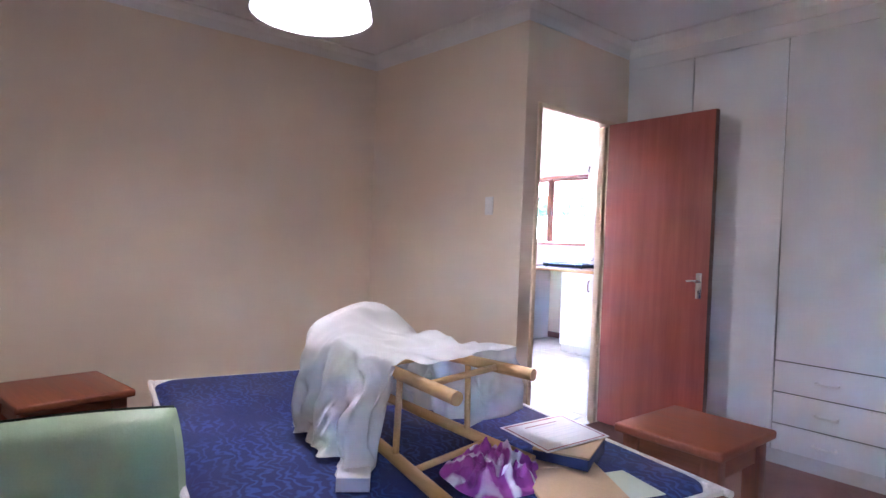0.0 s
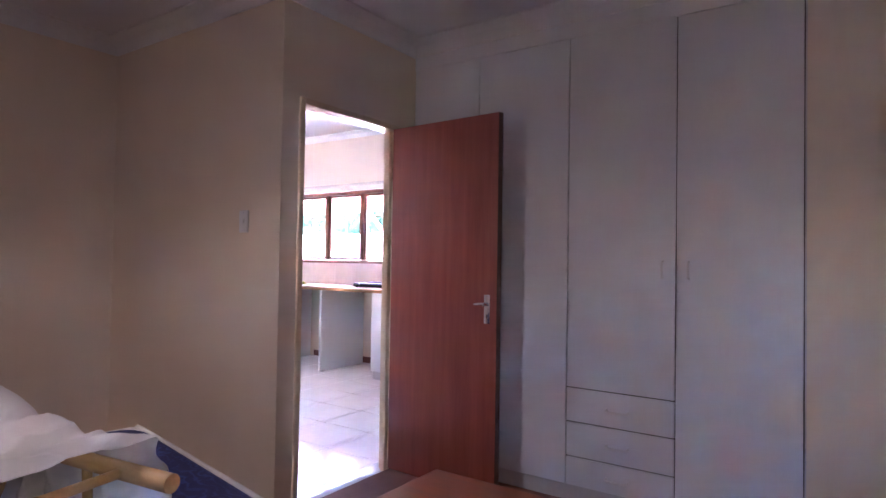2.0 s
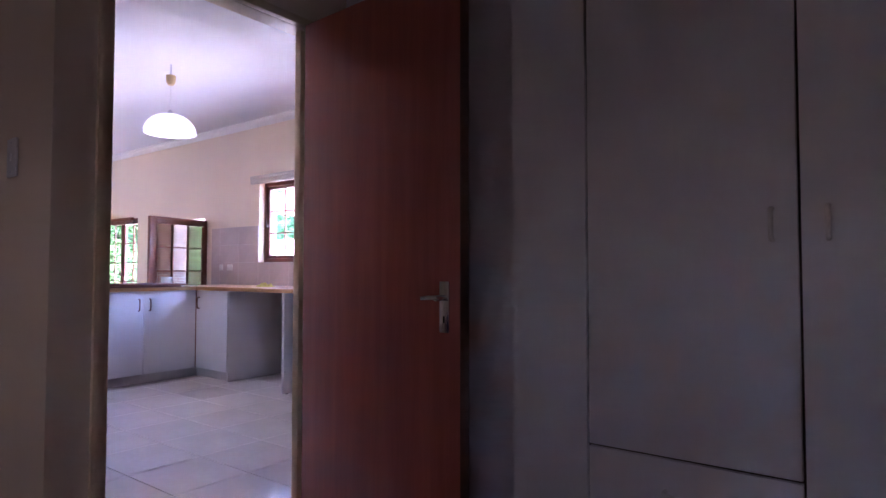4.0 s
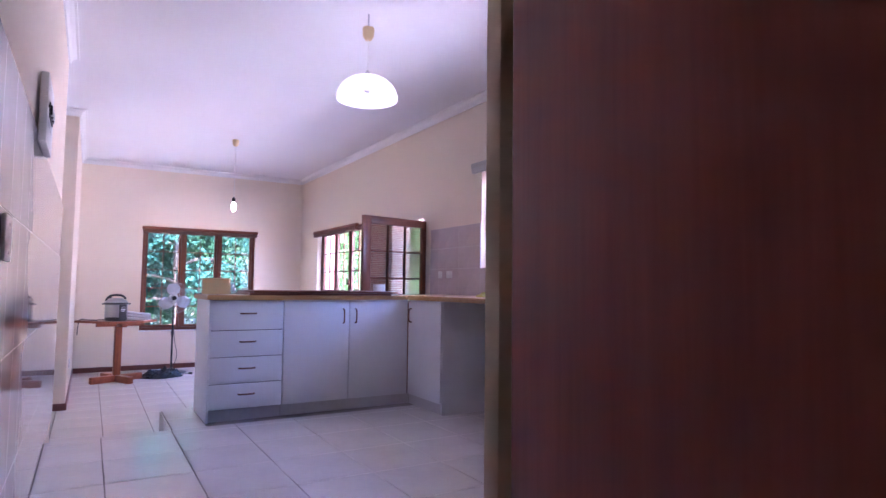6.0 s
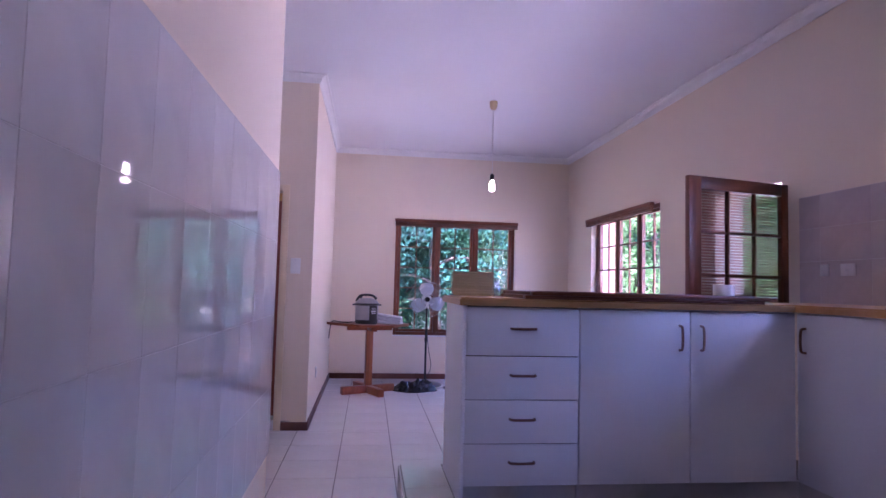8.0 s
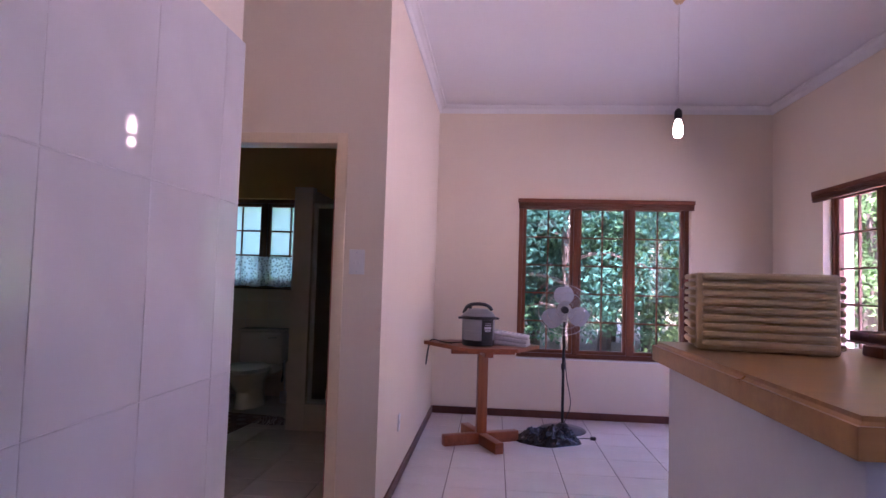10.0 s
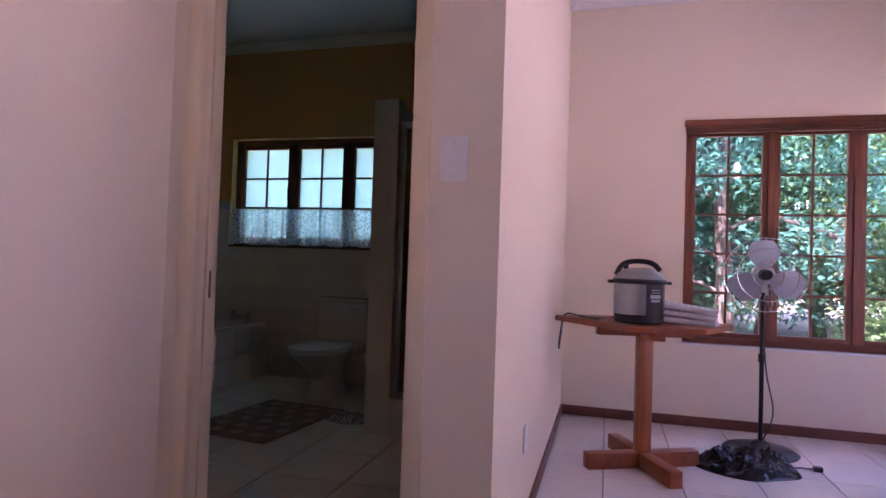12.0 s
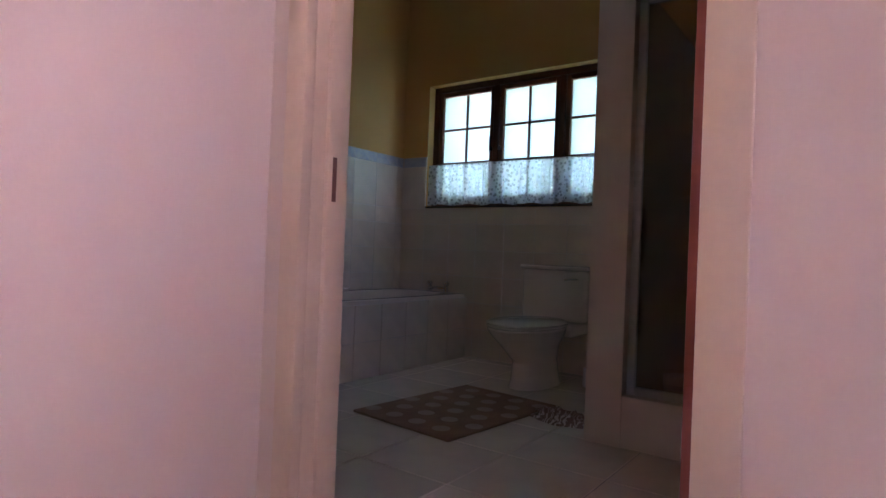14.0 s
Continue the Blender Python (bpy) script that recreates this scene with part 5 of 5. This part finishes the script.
ct = part("cistern", B((-0.20, -0.19, 0.39), (0.20, -0.005, 0.735), 0.025, 3), CERAMIC, tl)
part("cistern_lid", B((-0.21, -0.205, 0.737), (0.21, -0.002, 0.765), 0.012, 3), CERAMIC, tl)
part("flush_lever", tube(bmesh.new(), [(0.145, -0.19, 0.68), (0.145, -0.21, 0.68), (0.11, -0.215, 0.678), (0.08, -0.213, 0.672)], 0.006), CHROME, ct)
part("supply_pipe", tube(bmesh.new(), [(0.17, -0.06, 0.39), (0.18, -0.07, 0.30), (0.16, -0.05, 0.2), (0.14, -0.01, 0.17)], 0.008), BLACKP, tl)
tbr = thing("toilet_brush", pose(-1.12, 9.87, BFZ), "white toilet brush standing in its holder", "toilet brush")
part("holder", lathe(bmesh.new(), [(0, 0), (0.05, 0), (0.055, 0.02), (0.05, 0.11), (0.046, 0.11), (0.04, 0.02), (0, 0.02)], seg=28), WHITEP, tbr)
part("handle", rod(bmesh.new(), (0, 0, 0.03), (-0.02, 0, 0.43), 0.008, 0.011), WHITEP, tbr)

mg = thing("bath_mat", pose(-1.416, 8.845, BFZ, 0, 0, -6), "brown bath mat with rows of cream dots", "bath mat")
part("mat", B((-0.31, -0.435, 0.0), (0.31, 0.435, 0.014), 0.005), RUG, mg)
for i in range(4):
    for j in range(6):
        x, y = -0.225 + 0.15 * i + (0.04 if j % 2 else -0.04), -0.34 + 0.136 * j
        if abs(x) < 0.285:
            part("dot", lathe(bmesh.new(), [(0, 0.0165), (0.036, 0.0165), (0.042, 0.0145)], (x, y, 0), 18), RUGDOT, mg)
RAG = brocade("striped_rag_cloth", (0.22, 0.12, 0.10), (0.6, 0.52, 0.45), 12.0, 0.9)
rg = tagged(solid("floor_rag", bundle(0.20, 0.13, 0.035, 12.0, 50, 0.6, 7), RAG, None, "", 60), "crumpled striped floor cloth beside the shower", "cloth")
rg.matrix_basis = pose(-0.95, 9.06, BFZ, 0, 0, -15)

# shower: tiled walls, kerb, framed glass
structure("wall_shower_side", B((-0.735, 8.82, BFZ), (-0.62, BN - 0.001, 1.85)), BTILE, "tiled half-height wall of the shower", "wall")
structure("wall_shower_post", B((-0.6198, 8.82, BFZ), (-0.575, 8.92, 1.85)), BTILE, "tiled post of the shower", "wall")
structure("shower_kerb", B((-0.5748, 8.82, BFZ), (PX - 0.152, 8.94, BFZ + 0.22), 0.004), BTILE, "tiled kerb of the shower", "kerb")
sh = thing("shower_screen", pose(-0.57, 8.88, BFZ + 0.222) @ Matrix.Diagonal((1, 1, 0.985, 1)), "smoky glass shower door in a dull aluminium frame", "shower screen")
part("frame", B((0, -0.02, 0), (0.035, 0.02, 1.74), 0.003), ALU, sh)
part("frame", B((0.74, -0.02, 0), (0.775, 0.02, 1.74), 0.003), ALU, sh)
part("sill_rail", B((0.036, -0.02, 0), (0.739, 0.02, 0.035), 0.003), ALU, sh)
part("top_rail", B((0.036, -0.02, 1.70), (0.739, 0.02, 1.74), 0.003), ALU, sh)
part("glass_panel", B((0.036, -0.003, 0.036), (0.739, 0.003, 1.699)), SHGLASS, sh)
structure("shower_tray", B((-0.6195, 8.941, BFZ), (PX - 0.152, BN - 0.002, BFZ + 0.10), 0.004), CERAMIC, "white shower tray", "shower tray")
jar = thing("bath_salts_jar", pose(-0.42, 9.08, BFZ + 0.10), "round white jar standing in the shower", "jar")
part("jar", lathe(bmesh.new(), [(0, 0), (0.05, 0), (0.053, 0.01), (0.053, 0.16), (0.045, 0.17), (0, 0.17)], seg=32), GREYP, jar)
part("lid", lathe(bmesh.new(), [(0.054, 0.155), (0.056, 0.19), (0.05, 0.195), (0, 0.195)], seg=32), WHITEP, jar)
bo = thing("shampoo_bottle", pose(-0.26, 9.06, BFZ + 0.10), "white shampoo bottle standing in the shower", "bottle")
part("bottle", lathe(bmesh.new(), [(0, 0), (0.032, 0), (0.035, 0.01), (0.035, 0.13), (0.015, 0.17), (0.013, 0.19), (0, 0.19)], seg=28, sx=1, sy=0.7), WHITEP, bo)
part("cap", lathe(bmesh.new(), [(0.014, 0.185), (0.015, 0.215), (0.01, 0.225), (0, 0.225)], seg=20), GREYP, bo)

# lace half-curtain
lc = thing("lace_curtain", pose(-1.83, BN + 0.02, 0.945), "white lace half-curtain across the bathroom window", "curtain")
def lace(u, v):
    x = -0.87 + 1.86 * u
    g = 0.014 * math.sin(x * 46 + 1.5 * math.sin(x * 7)) + 0.006 * math.sin(x * 101)
    return (x, g * (0.5 + 0.5 * (1 - v)) + 0.01, 0.012 + 0.325 * v + 0.006 * math.sin(x * 23) * (1 - v))
part("lace", sheet(bmesh.new(), 240, 14, lace), LACE, lc)
part("curtain_wire", rod(bmesh.new(), (-0.88, 0.012, 0.335), (0.98, 0.012, 0.335), 0.003, seg=8), WHITEP, lc)
structure("window_sill_bathroom", B((BWIN[0], BN - 0.012, 0.93), (BWIN[1], BN + 0.062, 0.945), 0.003), EDGEW, "dark sill strip of the bathroom window", "sill")
structure("window_sill_living", B((NWIN[0] - 0.01, NY - 0.014, 0.29), (NWIN[1] + 0.01, NY + 0.06, 0.305), 0.003), TRIMW, "white plaster sill of the living room window", "sill")

# ---- outside ----
structure("ground", B((-400, -400, -1.2), (400, 400, -0.45)), GRASS, "lawn strewn with dry leaves", "ground")
structure("pavement", B((4.07, -6, -0.449), (9.3, 13.5, -0.40)), PAVE, "pale concrete paving beside the house", "pavement")
structure("pavement_garden", B((-4.5, 10.62, -0.449), (4.06, 12.3, -0.41)), PAVE, "pale concrete strip along the house", "pavement")
structure("boundary_wall", B((9.3, -8, -0.45), (9.5, 12.5, 1.95), 0.01), BWALL, "white plastered boundary wall", "wall")
ho = thing("veranda_column", pose(4.25, 9.9, -0.45), "pink plastered veranda column beside the window", "column")
part("shaft", B((-0.13, -0.13, 0), (0.13, 0.13, 3.57), 0.01), PINK, ho)
part("base_block", B((-0.17, -0.17, 0), (0.17, 0.17, 0.25), 0.01), PINK, ho)
pe = thing("pergola", pose(6.4, 5.5, -0.40), "pink painted timber pergola over the paving", "pergola")
for y in (-1.0, 2.6):
    part("post", B((-0.05, y - 0.05, 0), (0.05, y + 0.05, 2.6), 0.004), PERG, pe)
    bm = bmesh.new()
    rod(bm, (0, y + 0.05, 1.9), (0, y + 0.65, 2.58), 0.035, seg=4)
    part("brace", bm, PERG, pe)
part("beam", B((-0.05, -1.6, 2.602), (0.05, 3.4, 2.72), 0.004), PERG, pe)
for k in range(9):
    part("rafter", B((-1.2, -1.5 + 0.55 * k, 2.722), (1.2, -1.45 + 0.55 * k, 2.80), 0.003), PERG, pe)

LEAFM = [thin("green_leaf_blade", (0.085, 0.22, 0.11), 0.5, 0, 5), thin("dark_green_leaf_blade", (0.045, 0.165, 0.12), 0.5, 0, 5), thin("yellow_green_leaf_blade", (0.15, 0.28, 0.11), 0.5, 0, 5)]


def tree(seed, h, spread, low, leaf, label, n=24000, size=0.135):
    rng = random.Random(seed)
    t = thing("tree", Matrix.Identity(4), label, "tree", "garden trees")
    bm = tube(bmesh.new(), [(0, 0, -0.02), (0.05, 0.02, h * 0.2), (-0.05, 0.05, h * 0.45), (0.08, -0.04, h * 0.8)], 0.11, 10)
    for v in bm.verts:
        k = max(0.15, 1.15 - v.co.z / h)
        v.co.x, v.co.y = v.co.x * k * 1.2, v.co.y * k * 1.2
    clumps = []
    for i in range(15):
        a, z = rng.uniform(0, 2 * math.pi), h * rng.uniform(0.15, 0.75)
        e = Vector((math.cos(a) * spread * rng.uniform(0.4, 0.9), math.sin(a) * spread * rng.uniform(0.4, 0.9), z + rng.uniform(-0.3, 0.9)))
        tube(bm, [(0, 0, z), (e.x * 0.4, e.y * 0.4, z + 0.2), tuple(e)], rng.uniform(0.018, 0.04), 6)
        clumps.append(e)
    part("trunk", bm, BARK, t)
    for i in range(70):
        a, q = rng.uniform(0, 2 * math.pi), rng.random() ** 0.5
        clumps.append(Vector((math.cos(a) * spread * q, math.sin(a) * spread * q, low + (h - low) * rng.random() ** 0.8)))
    vs, fs = [], []
    for i in range(n):
        c = rng.choice(clumps)
        p = c + Vector((rng.gauss(0, 0.32), rng.gauss(0, 0.32), rng.gauss(0, 0.22)))
        if p.z < low * 0.6:
            continue
        d = Vector((rng.gauss(0, 1), rng.gauss(0, 1), rng.gauss(-0.3, 0.7))).normalized()
        w = d.orthogonal().normalized()
        w = (w * math.cos(rng.random() * 6.3) + d.cross(w) * math.sin(rng.random() * 6.3))
        s = size * rng.uniform(0.5, 1.2)
        k = len(vs)
        nrm = d.cross(w)
        vs += [p, p + d * s * 0.5 + w * s * 0.22 + nrm * s * 0.05, p + d * s, p + d * s * 0.5 - w * s * 0.22 + nrm * s * 0.05]
        fs.append((k, k + 1, k + 2, k + 3))
    me = bpy.data.meshes.new("crown")
    me.from_pydata([tuple(v) for v in vs], [], fs)
    me.materials.append(leaf)
    cr = new("crown", me)
    cr.parent = t
    return t


kinds = [tree(3, 5.2, 1.9, 0.5, LEAFM[0], "leafy green garden tree with low branches"), tree(8, 6.0, 2.2, 0.7, LEAFM[1], "dark green garden tree with dense leaves"), tree(15, 4.2, 1.7, 0.3, LEAFM[2], "sunlit yellow-green garden tree")]
spots = [(0, 3.4, 17.2, 20), (1, 0.6, 16.6, 70), (1, 2.0, 18.6, 150), (0, -1.8, 17.8, 200), (2, 5.4, 16.4, 10), (2, 6.6, 19.0, 100), (1, 4.2, 20.6, 300), (0, 8.6, 18.4, 60), (2, 10.6, 15.4, 250), (0, 11.4, 12.4, 330), (1, 12.6, 17.8, 30), (0, 12.2, 8.6, 120), (1, 11.8, 5.2, 220), (2, 12.6, 2.4, 80), (1, -3.4, 15.6, 310), (0, -5.6, 18.0, 40), (2, 7.4, 14.6, 180), (1, 8.8, 22.0, 0), (0, 15.0, 21.0, 15), (1, 2.4, 15.2, 45), (0, -0.6, 15.0, 260), (1, 4.6, 18.2, 130), (0, 1.2, 20.6, 190), (1, 9.4, 16.6, 240), (0, 13.4, 14.6, 75), (1, 12.0, 10.4, 160), (1, -2.0, 24.0, 20), (0, 2.5, 25.0, 100), (1, 6.5, 24.5, 200), (0, 10.5, 26.0, 300), (1, 16.0, 25.0, 50), (0, 18.0, 17.5, 80), (1, 17.0, 12.5, 10), (0, 16.5, 7.0, 140), (1, 16.0, 1.0, 33)]
done = set()
for k, x, y, r in spots:
    m = pose(x, y, -0.45, 0, 0, r)
    if k in done:
        copy_thing(kinds[k], m)
    else:
        kinds[k].matrix_basis = m
        done.add(k)

tagged(solid("step_riser", B((1.088, 4.34, LZ), (1.0995, 5.11, -0.012), 0.001), FTILE), "cream tile riser at the end of the step", "step riser", "", "structure")
tagged(solid("bathroom_threshold", B((-0.765, DY - 0.004, LZ), (0.105, DY - 0.0005, BFZ - 0.001), 0.0005), FTILE), "cream tile riser under the bathroom door", "step riser", "", "structure")
tagged(solid("step_riser_front", B((TX, 4.3405, LZ), (1.087, 4.352, -0.012), 0.001), FTILE), "cream tile riser of the step down", "step riser", "", "structure")

# ---- tiles ----
tile_meshes = {}


def tile(parent, material, key, a, b, bev):
    size = tuple(round(q - p, 3) for p, q in zip(a, b))
    k = (key, size)
    if k not in tile_meshes:
        bm = box(bmesh.new(), [-s / 2 for s in size], [s / 2 for s in size], bev, 1)
        me = bpy.data.meshes.new("tile")
        bm.to_mesh(me)
        bm.free()
        me.materials.append(material)
        tile_meshes[k] = me
    ob = new("tile", tile_meshes[k])
    ob.parent = parent
    ob.location = [(p + q) / 2 for p, q in zip(a, b)]


def cells(lo, hi, origin, pitch):
    k = math.floor((lo - origin) / pitch)
    out = []
    while origin + k * pitch < hi - 1e-6:
        p, q = max(lo, origin + k * pitch), min(hi, origin + (k + 1) * pitch)
        if q - p > 0.02:
            out.append((p, q))
        k += 1
    return out


def tile_floor(parent, key, regions, z, pitch, ox, oy, gap=0.006, material=FTILE):
    for x0, x1, y0, y1 in regions:
        for a, b in cells(x0, x1, ox, pitch[0]):
            for c, d in cells(y0, y1, oy, pitch[1]):
                tile(parent, material, key, (a + gap / 2, c + gap / 2, z - 0.012), (b - gap / 2, d - gap / 2, z), 0.0015)


tile_floor(floor_kitchen, "k", [(0.20, TX, 0.21, 0.75), (TX, EX, 0.21, 0.75), (TX + 0.012, EX, 0.75, 4.34), (1.10, 1.336, 4.34, 5.11)], 0.0, (0.443, 0.49), 0.648, 4.215)
tile_floor(floor_living, "l", [(PX, EX, DY, NY), (RX, EX, 5.355, DY), (TX, 1.10, 4.34, 5.355), (1.10, EX, 5.11, 5.355)], LZ, (0.41, 0.42), 1.11, 7.94)
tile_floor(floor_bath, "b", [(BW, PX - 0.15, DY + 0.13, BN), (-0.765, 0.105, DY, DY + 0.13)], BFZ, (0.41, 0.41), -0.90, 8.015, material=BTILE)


def tile_wall(name, axis, face, sign, us, zs, gap, material, label, thick=0.010, holes=()):
    """Tiles on a wall face; sign points into the room."""
    u0, u1, z0, z1 = us[0][0], us[-1][1], zs[0][0], zs[-1][1]
    P = (lambda u, d, z: (face + sign * d, u, z)) if axis == "x" else (lambda u, d, z: (u, face + sign * d, z))
    mk = lambda a, b: ([min(p, q) for p, q in zip(P(*a), P(*b))], [max(p, q) for p, q in zip(P(*a), P(*b))])
    bm = bmesh.new()
    rects = []
    for a, b in us:
        for c, d in zs:
            if not any(h[0] < (a + b) / 2 < h[1] and h[2] < (c + d) / 2 < h[3] for h in holes):
                rects.append((a, b, c, d))
                lo, hi = mk((a, 0.001, c), (b, thick - 0.0006, d))
                box(bm, lo, hi)
    base = structure(name, bm, WGROUT, label, "wall tiling")
    for a, b, c, d in rects:
        lo, hi = mk((a + gap / 2, 0.002, c + gap / 2), (b - gap / 2, thick + 0.001, d - gap / 2))
        tile(base, material, name, lo, hi, 0.001)
    return base


tile_wall("tiling_kitchen_west", "x", TX, 1, cells(0.75, 5.355, 1.185, 0.29), [(0.0, 0.395), (0.395, 0.83), (0.83, 1.265), (1.265, 1.70)], 0.002, WTILE, "glossy pale wall tiles with thin joints")
sp_u = sorted(cells(0.215, KWIN[0], 0.215, 0.4) + cells(KWIN[0], KWIN[1], KWIN[0], 0.36) + cells(KWIN[1], 5.35, KWIN[1], 0.4))
tile_wall("tiling_splashback", "x", EX, -1, sp_u, [(0.957, 1.25), (1.25, 1.47), (1.47, 1.69)], 0.003, SPLASH, "grey-pink splashback tiles above the worktop", holes=[(KWIN[0], KWIN[1], 1.25, 2.3)])
bz = [(BFZ, 0.0), (0.0, 0.2), (0.2, 0.4), (0.4, 0.6), (0.6, 0.8), (0.8, 0.927), (0.927, 1.27)]
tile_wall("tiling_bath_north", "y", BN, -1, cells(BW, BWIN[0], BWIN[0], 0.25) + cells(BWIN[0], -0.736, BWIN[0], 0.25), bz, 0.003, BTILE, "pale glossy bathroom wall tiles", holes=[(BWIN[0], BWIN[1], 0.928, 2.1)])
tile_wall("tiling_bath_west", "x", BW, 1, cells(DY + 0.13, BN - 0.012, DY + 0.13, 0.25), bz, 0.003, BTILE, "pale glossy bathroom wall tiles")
tile_wall("border_bath_north", "y", BN, -1, [(BW + 0.012, BWIN[0])], [(1.271, 1.348)], 0.002, BORDER, "blue patterned border tiles")
tile_wall("border_bath_west", "x", BW, 1, cells(DY + 0.13, BN - 0.012, DY + 0.13, 0.25), [(1.271, 1.348)], 0.002, BORDER, "blue patterned border tiles")
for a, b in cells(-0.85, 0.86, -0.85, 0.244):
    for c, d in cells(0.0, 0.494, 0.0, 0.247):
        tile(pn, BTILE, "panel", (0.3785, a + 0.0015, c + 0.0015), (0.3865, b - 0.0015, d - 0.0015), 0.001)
